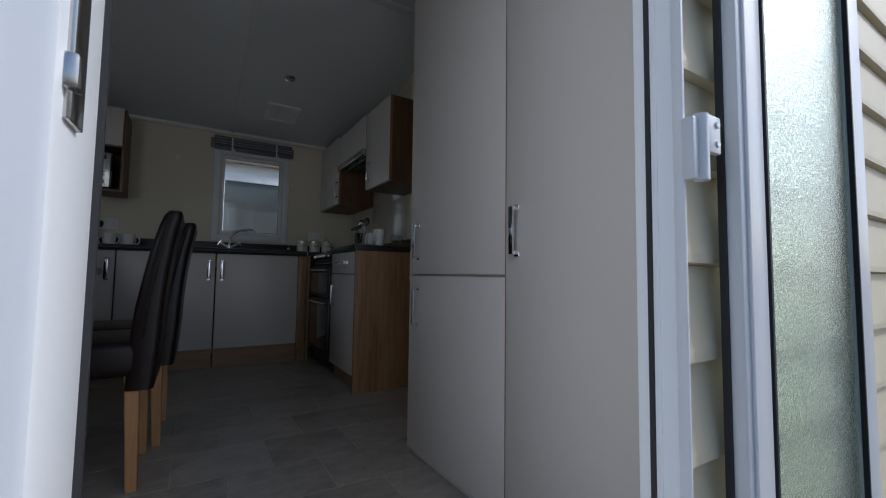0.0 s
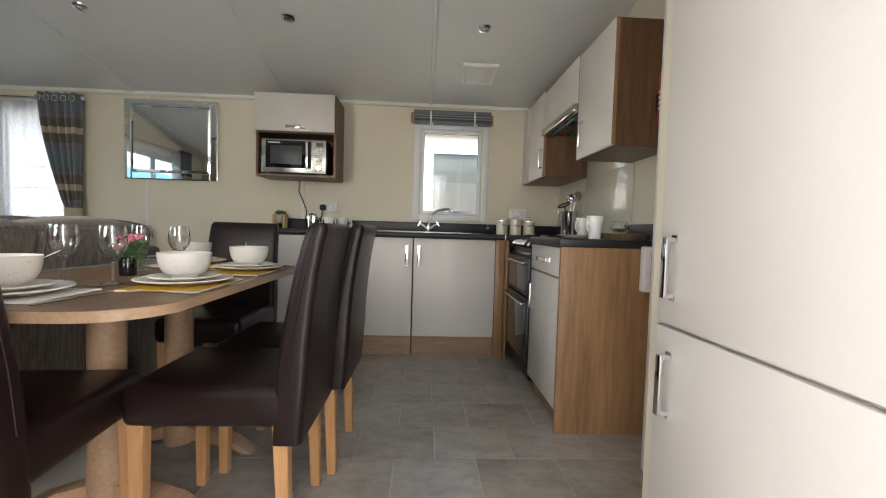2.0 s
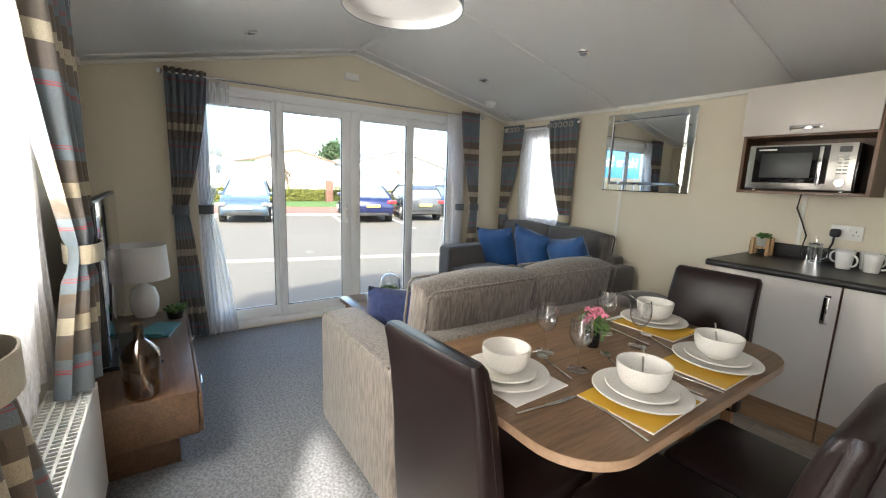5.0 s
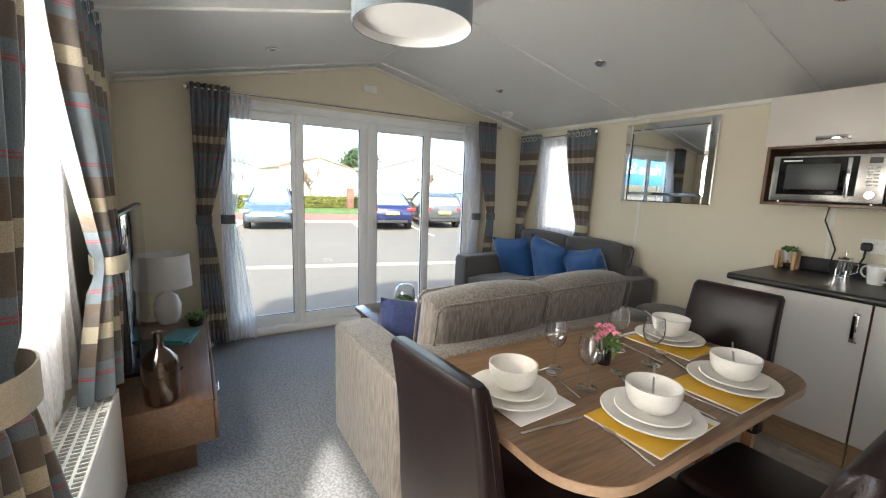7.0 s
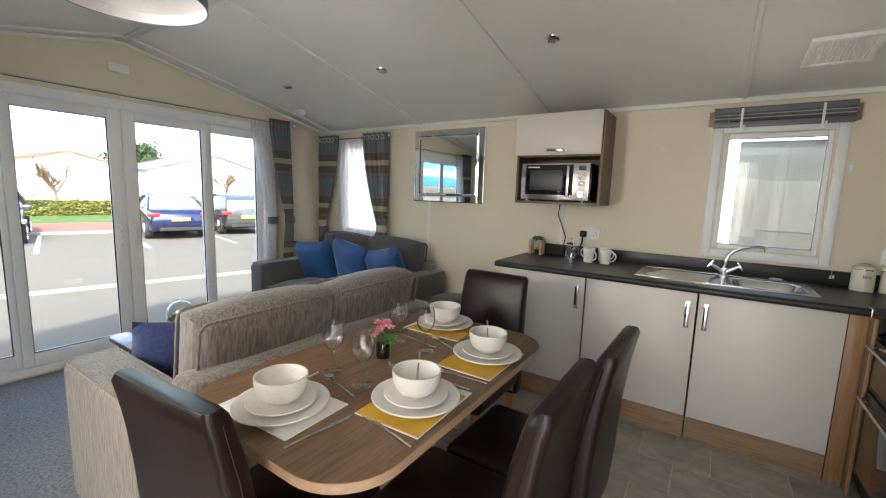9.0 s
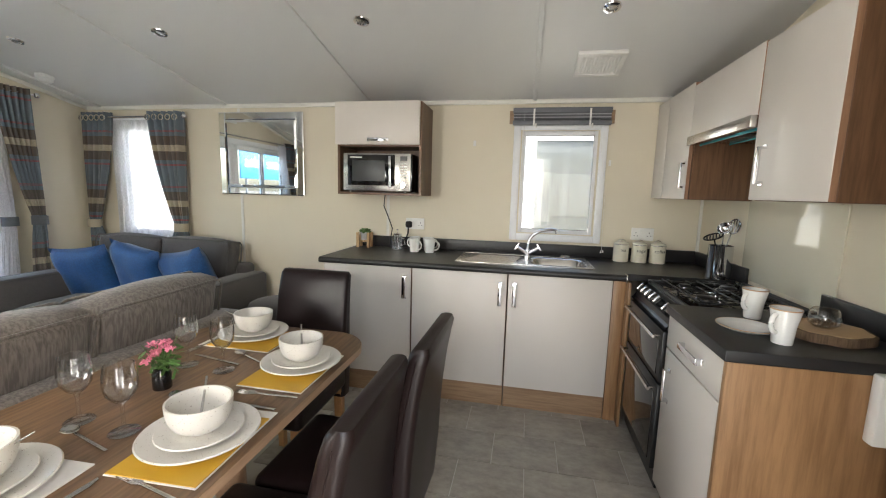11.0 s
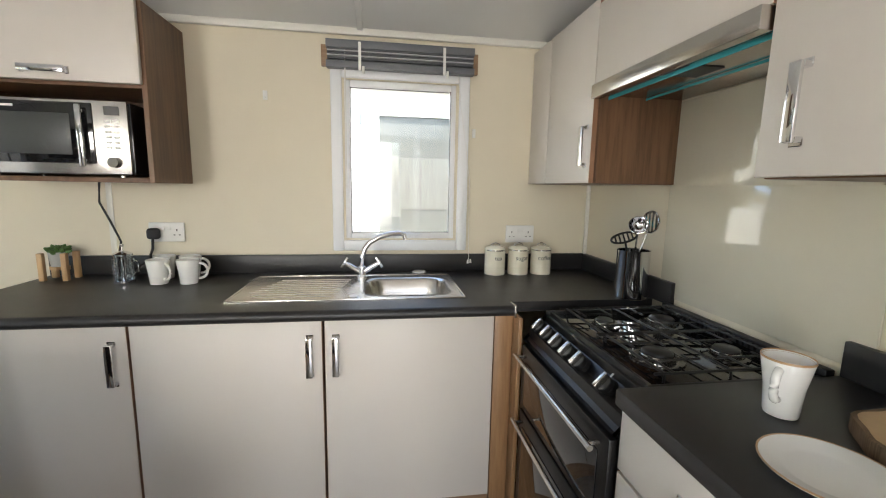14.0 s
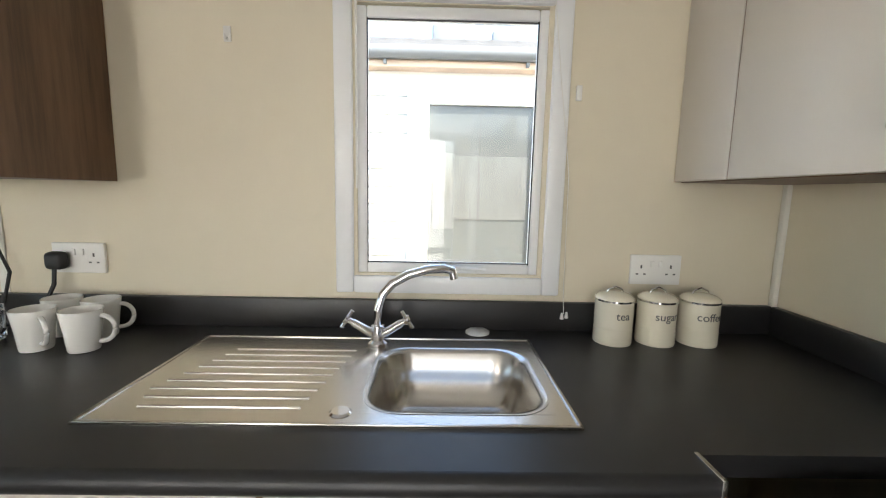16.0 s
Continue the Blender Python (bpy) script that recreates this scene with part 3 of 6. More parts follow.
for nm, px, py in (("kerb", -18.0, 4.5), ("pavement", -18.0, 4.5), ("verge", -18.0, 4.5), ("road", -15.7, 4.3), ("kerb_flush", -8.05, 4.1)):
    bpy.data.objects[nm].matrix_world = pose(px, py, 0, 0, 0, -13) @ pose(-px, -py, 0)


# ---- kitchen ----
def bar_handle(parent, o, a, b, out, w=.023):
    """A square chrome bow handle from a to b, standing off along out."""
    a, b, out = Vector(a), Vector(b), Vector(out)
    d = (b - a).normalized()
    side = d.cross(out.normalized())
    s = Shape(o)
    fr = Matrix((side, out.normalized(), d)).transposed().to_4x4()
    ln, off = (b - a).length, out.length
    m = Matrix.Translation(a) @ fr
    s.box(-w / 2, w / 2, off - .008, off, 0, ln, .0025, 2, m)
    for k in (0, ln - .011):
        s.box(-w / 2, w / 2, .0005, off - .006, k, k + .011, .0015, 1, m)
    for k in (-.006, ln - .008):
        s.box(-w / 2 - .001, w / 2 + .001, .0005, .005, k, k + .014, .0015, 1, m)
    return s.done("handle", CHROME, parent)


def fronted(name, label, cat, body, fronts, plinth=None, body_mat=CARCASS_W, group=""):
    """A cabinet: body boxes, fronts as (box, handle ends, handle way)."""
    bx = body[0]
    o = ((bx[0] + bx[1]) / 2, (bx[2] + bx[3]) / 2, min(b[4] for b in body) if not plinth else 0)
    c = thing(name, label, cat, o, 0, group)
    s = Shape(o)
    for b in body:
        s.box(*b, .0015, 1)
    s.done("body", body_mat, c)
    if plinth:
        s = Shape(o)
        s.box(*plinth, .001, 1)
        s.done("plinth", PLINTH_W, c)
    for fb, ha, hb, way in fronts:
        s = Shape(o)
        s.box(*fb, .0025)
        d = s.done("door", DOORW, c)
        x0, x1, y0, y1, z0, z1 = fb
        if y1 - y0 < .05:
            strips = [(x - .001, x + .001, y0 + .003, y1 + .0005, z0, z1) for x in (x0, x1)]
        else:
            strips = [(x0 + .003, x1, y - .001, y + .001, z0, z1) for y in (y0, y1)]
        for q in strips:
            s = Shape(o)
            s.box(*q)
            s.done("edging", EDGE_W, c)
        if ha:
            bar_handle(c, o, ha, hb, way)
    return c


FY = 3.60
for x0, x1, hx in ((-.845, -.245, -.29), (-.24, .36, .318), (.366, .966, .405)):
    fronted("base_cabinet", "cashmere-fronted base cabinet under the charcoal worktop", "cabinet", [(x0, x1, FY + .02, YN - .03, .14, .862 if x1 < .9 else .755)],
            [((x0 + .002, x1 - .002, FY, FY + .019, .14, .858), (hx, FY, .66), (hx, FY, .80), (0, -.026, 0))], (x0, x1, FY + .012, FY + .027, 0.0, .139), group="base cabinets along the sink wall")
# corner post beside the cooker
s = Shape((1.0, FY, 0))
s.box(.968, 1.035, FY + .002, FY + .02, .0, .862, .001)
s.box(1.036, 1.05, 3.538, FY + .02, 0, .862, .001)
tagged(s.done("corner_post", PANEL_W), "walnut-effect filler post between cabinet and cooker", "panel")

o = (1.33, 2.7, 0)
nu = fronted("drawer_cabinet", "cashmere drawer and cupboard unit with walnut end panel", "cabinet", [(1.082, 1.60, 2.458, 2.955, .09, .862)],
             [((1.062, 1.081, 2.458, 2.953, .72, .857), (1.062, 2.77, .79), (1.062, 2.60, .79), (-.026, 0, 0)),
              ((1.062, 1.081, 2.458, 2.953, .10, .713), (1.062, 2.88, .505), (1.062, 2.88, .642), (-.026, 0, 0))], (1.10, 1.115, 2.458, 2.955, 0, .09))
s = Shape(tuple(nu.location))
s.box(1.058, 1.615, 2.435, 2.457, 0, .862, .001)
s.done("end_panel", PANEL_W, nu)

# worktops
o = (0, 3.9, .862)
wt = thing("worktop", "charcoal laminate L-shaped worktop with square upstand", "worktop", o)
s = Shape(o)
SX0, SX1, SY0, SY1 = .02, .875, 3.68, 4.10
for b in ((-.862, SX0 + .03, 3.576, YN - .002), (SX1 - .03, 1.60, 3.62, YN - .002), (SX0 + .03, SX1 - .03, 3.576, SY0 + .02), (SX0 + .03, SX1 - .03, SY1 - .02, YN - .002), (SX1 - .03, 1.03, 3.576, 3.62)):
    s.box(b[0], b[1], b[2], b[3], .862, .9)
s.rod((-.862, 3.577, .881), (1.03, 3.577, .881), .0189, seg=20)
s.done("slab", WORKTOP, wt)
s = Shape(o)
s.box(1.048, 1.612, 2.432, 2.962, .862, .9, .006)
s.done("slab", WORKTOP, wt)
for q in ((-.862, 1.60, YN - .022, YN - .003), (1.596, 1.615, 3.52, YN - .023), (1.596, 1.615, 2.44, 2.955)):
    s = Shape(o)
    s.box(*q, .9005, .985, .003)
    s.done("upstand", WORKTOP, wt)
s = Shape(o)
s.box(1.026, 1.034, 3.557, 3.625, .86, .902, .001)
s.done("joint_strip", STEEL, wt)

# sink
o = (.45, 3.9, .9)
sink = thing("sink", "stainless steel sink with ribbed drainer and single bowl", "sink", o)
s = Shape(o)
BX0, BX1, BY0, BY1 = .487, .84, 3.722, 4.03
for b in ((SX0, BX0, SY0, SY1), (BX1, SX1, SY0, SY1), (BX0, BX1, SY0, BY0), (BX0, BX1, BY1, SY1)):
    s.box(b[0], b[1], b[2], b[3], .9005, .9045)
s.box(SX0, SX1, SY0, SY0 + .008, .9005, .907, .002)
s.box(SX0, SX1, SY1 - .008, SY1, .9005, .907, .002)
s.box(SX0, SX0 + .008, SY0, SY1, .9005, .907, .002)
s.box(SX1 - .008, SX1, SY0, SY1, .9005, .907, .002)
s.done("rim", SINKSTEEL, sink)
s = Shape(o)
loops = []
for k, (ins, z) in enumerate(((-.004, .9055), (.004, .9055), (.012, .895), (.02, .84), (.035, .79), (.06, .775), (.1, .772))):
    ol = rounded(BX0 + ins, BX1 - ins, BY0 + ins, BY1 - ins, max(.02, .075 - ins * .4), 7)
    loops.append([s.bm.verts.new((x, y, z)) for x, y in ol])
for p, q in zip(loops, loops[1:]):
    for i in range(len(p)):
        j = (i + 1) % len(p)
        s.bm.faces.new((p[i], p[j], q[j], q[i]))
s.bm.faces.new(loops[-1])
# rounded lip filling the corners of the cut-out
for cx, cy, sx, sy in ((BX0, BY0, 1, 1), (BX1, BY0, -1, 1), (BX0, BY1, 1, -1), (BX1, BY1, -1, -1)):
    pts = [(cx, cy)] + [(cx + sx * (.075 - .075 * math.sin(t)), cy + sy * (.075 - .075 * math.cos(t))) for t in [math.pi / 2 * i / 6 for i in range(7)]]
    s.prism(pts, .902, .9048)
s.done("bowl", SINKSTEEL, sink, 60)
s = Shape(o)
for i in range(9):
    y = 3.735 + i * .034
    s.rod((.07 + .012 * abs(i - 2), y, .9042), (.43 - .006 * (8 - i), y, .9042), .003, seg=8)
s.done("rib", SINKSTEEL, sink)
s = Shape(o)
s.lathe((.457, 3.722, .9045), [(0, .004), (.016, .004), (.02, .001), (.02, 0)], 20)
s.done("overflow_cap", CHROME, sink)
s = Shape(o)
s.lathe((.665, 3.88, .7725), [(0, .003), (.02, .003), (.034, .0015), (.036, 0)], 20)
s.done("waste_cap", CHROME, sink)
o = (.475, 4.055, .905)
tap = thing("mixer_tap", "chrome swan-neck mixer tap with cross-head handles", "tap", o)
s = Shape(o)
s.lathe(o, [(0, 0), (.026, 0), (.026, .006), (.017, .012), (.019, .035), (.017, .05), (0, .055)], 20)
s.tube([(.475, 4.055, .95), (.476, 4.052, .995), (.487, 4.055, 1.035), (.51, 4.058, 1.062), (.55, 4.062, 1.085), (.60, 4.067, 1.099), (.64, 4.071, 1.102), (.662, 4.073, 1.096), (.668, 4.074, 1.075)], .0115, 14)
s.done("spout", CHROME, tap)
for sx in (-1, 1):
    s = Shape(o)
    p, q = Vector((.475, 4.055, .925)), Vector((.475 + sx * .062, 4.045, .965))
    s.rod(p, q, .012, .010, 14)
    d = (q - p).normalized()
    s.rod(q, q + d * .022, .008, seg=12)
    e = Vector((0, 1, 0))
    f = d.cross(e)
    c = q + d * .016
    s.rod(c - e * .026, c + e * .026, .0055, seg=10)
    s.rod(c - f * .026, c + f * .026, .0055, seg=10)
    s.done("cross_handle", CHROME, tap)

# cooker
o = (1.33, 3.23, 0)
ck = thing("cooker", "black gas cooker with four burners and chrome rails", "cooker", (1.33, 3.23, -.012))
s = Shape(o)
s.box(1.075, 1.60, 2.965, 3.535, .06, .84, .004)
s.box(1.13, 1.60, 2.966, 3.534, .84, .888, .003)
s.box(1.12, 1.56, 2.99, 3.47, .02, .06, .002)
s.done("body", BLACKM, ck)
s = Shape(o)
fasc = [(1.052, .80), (1.06, .795), (1.16, .893), (1.152, .90), (1.14, .902)]
s.prism([(x, z) for x, z in fasc] + [(1.13, .80)], 2.966, 3.535, Matrix(((1, 0, 0, 0), (0, 0, 1, 0), (0, 1, 0, 0), (0, 0, 0, 1))))
s.done("fascia", BLACKM, ck)
s = Shape(o)
s.box(1.155, 1.575, 2.985, 3.515, .889, .895, .002)
s.done("hob_plate", BLACKG, ck)
s = Shape(o)
s.box(1.575, 1.602, 2.966, 3.534, .889, .922, .004)
for i in range(28):
    s.box(1.560, 1.575, 2.99 + i * .0185, 3.001 + i * .0185, .9, .914)
s.box(1.13, 1.575, 2.966, 2.982, .889, .905, .003)
s.box(1.13, 1.575, 3.518, 3.534, .889, .905, .003)
s.done("vent_rail", BLACKM, ck)
for bx, by, r in ((1.26, 3.122, .042), (1.26, 3.378, .03), (1.46, 3.122, .036), (1.46, 3.378, .042)):
    s = Shape(o)
    s.lathe((bx, by, .897), [(r, 0), (r, .014), (r * .96, .016)], 28)
    s.done("burner", STEEL, ck)
    s = Shape(o)
    s.lathe((bx, by, .913), [(r * .9, 0), (r * .9, .004), (r * .8, .008), (0, .009)], 28)
    s.done("burner_cap", BLACKM, ck, 50)
    s = Shape(o)
    s.lathe((bx, by, .895), [(r * 1.6, 0), (r * 1.55, .005), (r * 1.2, .007), (r * 1.05, .002), (0, .001)], 28)
    s.done("burner_dish", BLACKG, ck, 50)
for y0, y1 in ((3.0, 3.245), (3.255, 3.5)):
    s = Shape(o)
    z = .918
    ym = (y0 + y1) / 2
    s.tube([(1.165, y0, z), (1.57, y0, z)], .0035, 8)
    s.tube([(1.165, y1, z), (1.57, y1, z)], .0035, 8)
    for x in (1.19, 1.36, 1.55):
        s.tube([(x, y0, .896), (x, y0, z), (x, y1, z), (x, y1, .896)], .0035, 8)
    for bx in (1.26, 1.46):
        for dy in (-.055, .055):
            s.tube([(bx - .075, ym + dy, z), (bx + .075, ym + dy, z)], .0032, 8)
        for dx in (-.045, .045):
            s.tube([(bx + dx, y0, z), (bx + dx, ym - .03, z)], .0032, 8)
            s.tube([(bx + dx, y1, z), (bx + dx, ym + .03, z)], .0032, 8)
    s.done("pan_grid", BLACKM, ck)
fd = Vector((-.70, 0, .714))
for i in range(6):
    y = 3.492 - i * .071 - (.06 if i == 5 else 0)
    s = Shape(o)
    c = Vector((1.106, y, .847))
    s.rod(c, c + fd * .012, .026, .024, 20)
    s.done("knob_base", BLACKM, ck)
    s = Shape(o)
    m = Matrix.Translation(c) @ fd.to_track_quat("Z", "Y").to_matrix().to_4x4()
    s.lathe((0, 0, .011), [(.023, 0), (.022, .012), (.02, .014), (0, .014)], 20, m)
    s.done("knob", BLACKM, ck)
    s = Shape(o)
    s.box(-.0065, .0065, -.022, .022, .0245, .04, .002, 2, m)
    s.done("grip", STEEL, ck)
    s = Shape(o)
    for dy in (-.008, .006):
        q = c + Vector((.028, dy, .0285)) + fd * .0015
        m = Matrix.Translation(q) @ fd.to_track_quat("Z", "Y").to_matrix().to_4x4()
        s.box(-.004, .004, -.003, .003, -.0006, .0006, 0, 1, m)
    s.done("mark", WHITEPL, ck)
s = Shape(o)
for k, (ln, dx) in enumerate(((.04, .0), (.034, .009))):
    q = Vector((1.122 - dx, 3.1, .863 - dx)) + fd * .002
    s.box(-ln / 2, ln / 2, -.003, .003, -.0006, .0006, 0, 1, Matrix.Translation(q) @ fd.to_track_quat("Z", "Y").to_matrix().to_4x4() @ Matrix.Rotation(math.pi / 2, 4, "Z"))
s.done("badge", WHITEPL, ck)
for z0, z1, nm in ((.555, .785, "grill_door"), (.15, .545, "oven_door")):
    s = Shape(o)
    s.box(1.05, 1.074, 2.97, 3.53, z0, z1, .004)
    s.done(nm, BLACKM, ck)
    s = Shape(o)
    s.box(1.0465, 1.0505, 3.01, 3.49, z0 + .025, z1 - .05, .001)
    s.done("door_glass", BLACKG, ck)
    s = Shape(o)
    h = z1 - .03
    s.rod((1.018, 2.99, h), (1.018, 3.51, h), .0075, seg=14)
    for y in (3.01, 3.49):
        s.rod((1.05, y, h), (1.018, y, h), .006, seg=10)
    s.done("rail", STEEL, ck)

# wall cabinets
fronted("wall_cabinet", "cashmere wall cabinet with walnut sides beside the window corner", "cabinet", [(1.309, 1.615, 3.585, YN - .002, 1.335, 1.95)],
        [((1.288, 1.308, 3.602, 3.993, 1.337, 1.95), (1.288, 3.63, 1.397), (1.288, 3.63, 1.535), (-.026, 0, 0)), ((1.288, 1.308, 3.997, YN - .004, 1.337, 1.95), None, None, None)], group="kitchen wall cabinets")
fronted("wall_cabinet", "cashmere flap cabinet above the cooker hood", "cabinet", [(1.309, 1.615, 2.945, 3.583, 1.70, 1.93)],
        [((1.288, 1.308, 2.944, 3.598, 1.665, 1.93), None, None, None)], group="kitchen wall cabinets")
fronted("wall_cabinet", "cashmere wall cabinet with walnut side panel", "cabinet", [(1.315, 1.615, 2.508, 2.94, 1.339, 1.925)],
        [((1.292, 1.313, 2.508, 2.94, 1.342, 1.925), (1.292, 2.862, 1.40), (1.292, 2.862, 1.538), (-.026, 0, 0))], group="kitchen wall cabinets")
o = (1.45, 3.26, 1.60)
hd = thing("cooker_hood", "slim steel cooker hood with glass visor edge", "cooker hood", o)
s = Shape(o)
s.box(1.268, 1.30, 2.945, 3.583, 1.618, 1.664, .003)
s.box(1.30, 1.61, 2.946, 3.582, 1.63, 1.66, .002)
s.done("body", STEEL, hd)
s = Shape(o)
s.box(1.33, 1.334, 2.95, 3.578, 1.616, 1.629, .001)
s.box(1.47, 1.473, 2.95, 3.578, 1.621, 1.629, .001)
s.done("visor", plain("teal glass edge", (.05, .35, .4), .1), hd)
s = Shape(o)
s.box(1.285, 1.43, 3.2, 3.3, 1.6265, 1.6295, .001)
s.done("switch_panel", BLACKM, hd)
s = Shape((1.6, 3.26, 1.1))
s.box(1.6115, 1.6185, 2.905, 3.6, .925, 1.334, .001)
s.box(1.6115, 1.6185, 2.945, 3.583, 1.333, 1.625, .001)
tagged(s.done("splashback", SPLASH), "glossy cream glass splashback behind the cooker", "splashback")

# microwave cabinet
o = (-.575, 4.04, 1.306)
mc = thing("microwave_cabinet", "walnut wall cabinet with cashmere flap over an open niche", "cabinet", o)
s = Shape(o)
a0, a1, b0, b1, c0, c1 = -.882, -.268, 3.895, YN - .002, 1.306, 1.938
for b in ((a0, a0 + .018, b0, b1, c0, c1), (a1 - .018, a1, b0, b1, c0, c1), (a0 + .018, a1 - .018, b0, b1, c0, c0 + .018), (a0 + .018, a1 - .018, b0, b1, 1.64, 1.658), (a0 + .018, a1 - .018, b0, b1, c1 - .018, c1), (a0 + .018, a1 - .018, b1 - .012, b1, c0 + .018, 1.64)):
    s.box(*b, .001, 1)
s.done("body", CARCASS_W, mc)
s = Shape(o)
s.box(a0 - .008, a1 - .012, 3.874, 3.893, 1.652, 1.94, .002)
s.done("flap", DOORW, mc)
bar_handle(mc, o, (-.645, 3.874, 1.685), (-.505, 3.874, 1.685), (0, -.024, 0))
o = (-.59, 4.0, 1.324)
mw = thing("microwave", "silver microwave oven with black glass door", "microwave", o)
s = Shape(o)
s.box(-.842, -.345, 3.90, 4.17, 1.332, 1.595, .006)
for x in (-.80, -.39):
    for y in (3.93, 4.14):
        s.rod((x, y, 1.3245), (x, y, 1.334), .012)
s.done("case", STEEL, mw)
s = Shape(o)
s.box(-.808, -.458, 3.8955, 3.901, 1.372, 1.584, .002)
s.box(-.337, -.345, 3.91, 4.16, 1.335, 1.59, .002)
s.done("door_glass", BLACKG, mw)
s = Shape(o)
s.box(-.772, -.53, 3.8935, 3.8958, 1.402, 1.545, .001)
s.done("window_mesh", plain("grey mesh glass", (.045, .048, .048), .4), mw)
s = Shape(o)
s.box(-.497, -.478, 3.868, 3.88, 1.36, 1.575, .004)
s.box(-.497, -.478, 3.88, 3.9, 1.375, 1.388, .002)
s.box(-.497, -.478, 3.88, 3.9, 1.548, 1.561, .002)
s.done("handle", CHROME, mw)
s = Shape(o)
s.box(-.42, -.37, 3.8975, 3.9, 1.545, 1.575, .001)
s.done("display", GREYPL, mw)
for r in range(6):
    for c in range(2):
        s = Shape(o)
        s.box(-.42 + c * .026, -.40 + c * .026, 3.8965, 3.9, 1.425 + r * .0185, 1.434 + r * .0185, .001)
        s.done("button", WHITEPL, mw)
s = Shape(o)
s.box(-.79, -.70, 3.8942, 3.8956, 1.562, 1.570)
s.done("badge", WHITEPL, mw)
s = Shape(o)
s.rod((-.395, 3.9, 1.378), (-.395, 3.878, 1.378), .02, .018, 24)
s.done("dial", CHROME, mw)


def socket(x, z, label, plug=False):
    o = (x, YN - .002, z)
    k = thing("socket", label, "socket", o, group="double sockets")
    s = Shape(o)
    s.box(x - .073, x + .073, YN - .012, YN - .001, z - .043, z + .043, .003)
    s.done("plate", WHITEPL, k)
    s = Shape(o)
    for dx in (-.012, .012):
        s.box(x + dx - .006, x + dx + .006, YN - .017, YN - .011, z + .008, z + .026, .002)
    s.done("switch", WHITEPL, k)
    for sx in (-1, 1):
        c = x + sx * .043
        for q in ((c - .0024, c + .0024, z + .004, z + .014), (c - .0145, c - .0075, z - .0145, z - .0103), (c + .0075, c + .0145, z - .0145, z - .0103)):
            s = Shape(o)
            s.box(q[0], q[1], YN - .0128, YN - .0115, q[2], q[3])
            s.done("slot", GREYPL, k)
    return k


socket(-.388, 1.09, "white double socket with a black plug in it")
socket(1.255, 1.085, "white double socket on the cream wall")
s = Shape((-.432, YN - .04, 1.085))
s.box(-.457, -.407, YN - .05, YN - .013, 1.06, 1.11, .014, 3)
s.tube([(-.432, YN - .04, 1.07), (-.433, YN - .045, 1.02), (-.445, YN - .06, .975), (-.50, YN - .09, .93), (-.555, YN - .08, .906)], .0055, 8)
s.tube([(-.555, YN - .08, .906), (-.575, YN - .05, .95), (-.565, YN - .03, 1.05), (-.60, YN - .03, 1.14), (-.635, YN - .03, 1.22), (-.625, YN - .035, 1.30), (-.61, YN - .05, 1.318)], .0045, 8)
tagged(s.done("plug_cable", DARKGASKET), "black plug and trailing microwave cable", "cable")

# blind above the window
o = (.655, YN - .03, 1.82)
bl = thing("venetian_blind", "raised pewter and silver venetian blind on a walnut batten", "blind", o)
s = Shape(o)
s.box(.30, 1.01, YN - .02, YN - .001, 1.835, 1.925, .001)
s.done("batten", PLINTH_W, bl)
s = Shape(o)
s.box(.325, .985, YN - .062, YN - .021, 1.905, 1.938, .002)
s.box(.325, .985, YN - .064, YN - .022, 1.822, 1.852, .003)
s.done("rail", BLINDM, bl)
for i in range(7):
    s = Shape(o)
    z = 1.857 + i * .0068
    s.box(.33, .98, YN - .064 + .002 * (i % 2), YN - .02, z, z + .0042, .001, 1, Matrix.Translation((0, 0, 0)))
    s.done("slat", BLINDL if i % 3 == 2 else BLINDM, bl)
s = Shape(o)
for x in (.47, .845):
    s.box(x - .006, x + .006, YN - .0665, YN - .0645, 1.812, 1.93)
    s.rod((x + .015, YN - .062, 1.80), (x + .015, YN - .062, 1.83), .006, seg=8)
s.rod((.405, YN - .055, 1.30), (.405, YN - .055, 1.90), .003, seg=8)
s.tube([(.90, YN - .05, 1.9), (.945, YN - .03, 1.6), (.985, YN - .016, 1.35), (.99, YN - .016, 1.0), (.99, YN - .03, .955)], .0011, 6)
s.rod((.985, YN - .03, .94), (.985, YN - .03, .958), .006, .003, 10)
s.rod((.998, YN - .03, .943), (.998, YN - .03, .961), .006, .003, 10)
s.done("cord", WHITEPL, bl)
s = Shape((.054, YN, 1.70))
s.box(.044, .064, YN - .006, YN - .001, 1.68, 1.72, .002)
s.tube([(.054, YN - .005, 1.69), (.054, YN - .018, 1.683), (.054, YN - .02, 1.695)], .003, 8)
tagged(s.done("wall_hook", WHITEPL), "small white plastic hook on the wall", "hook")
s = Shape((1.0, YN, 1.45))
s.box(.995, 1.01, YN - .012, YN - .001, 1.55, 1.59, .002)
tagged(s.done("cord_cleat", WHITEPL), "small plastic cord cleat on the wall", "cleat")

# tall cupboards by the entrance
def tall(name, label, y0, y1, splits, handles):
    o = (1.3, (y0 + y1) / 2, 0)
    c = thing(name, label, "cupboard", o, group="tall cupboards by the entrance")
    s = Shape(o)
    s.box(1.014, 1.6, y0, y1, 0.0, roof_z(y0) - .03)
    s.done("body", DOORW, c)
    for z0, z1 in splits:
        s = Shape(o)
        s.box(.994, 1.013, y0 + .0015, y1 - .0015, z0, z1, .002)
        s.done("door", DOORW, c)
        for q in (y0, y1):
            s = Shape(o)
            s.box(.9965, 1.013, q - .001, q + .001, z0, z1)
            s.done("edging", EDGE_W, c)
    for y, z0, z1 in handles:
        bar_handle(c, o, (.994, y, z0), (.994, y, z1), (-.028, 0, 0), .018)


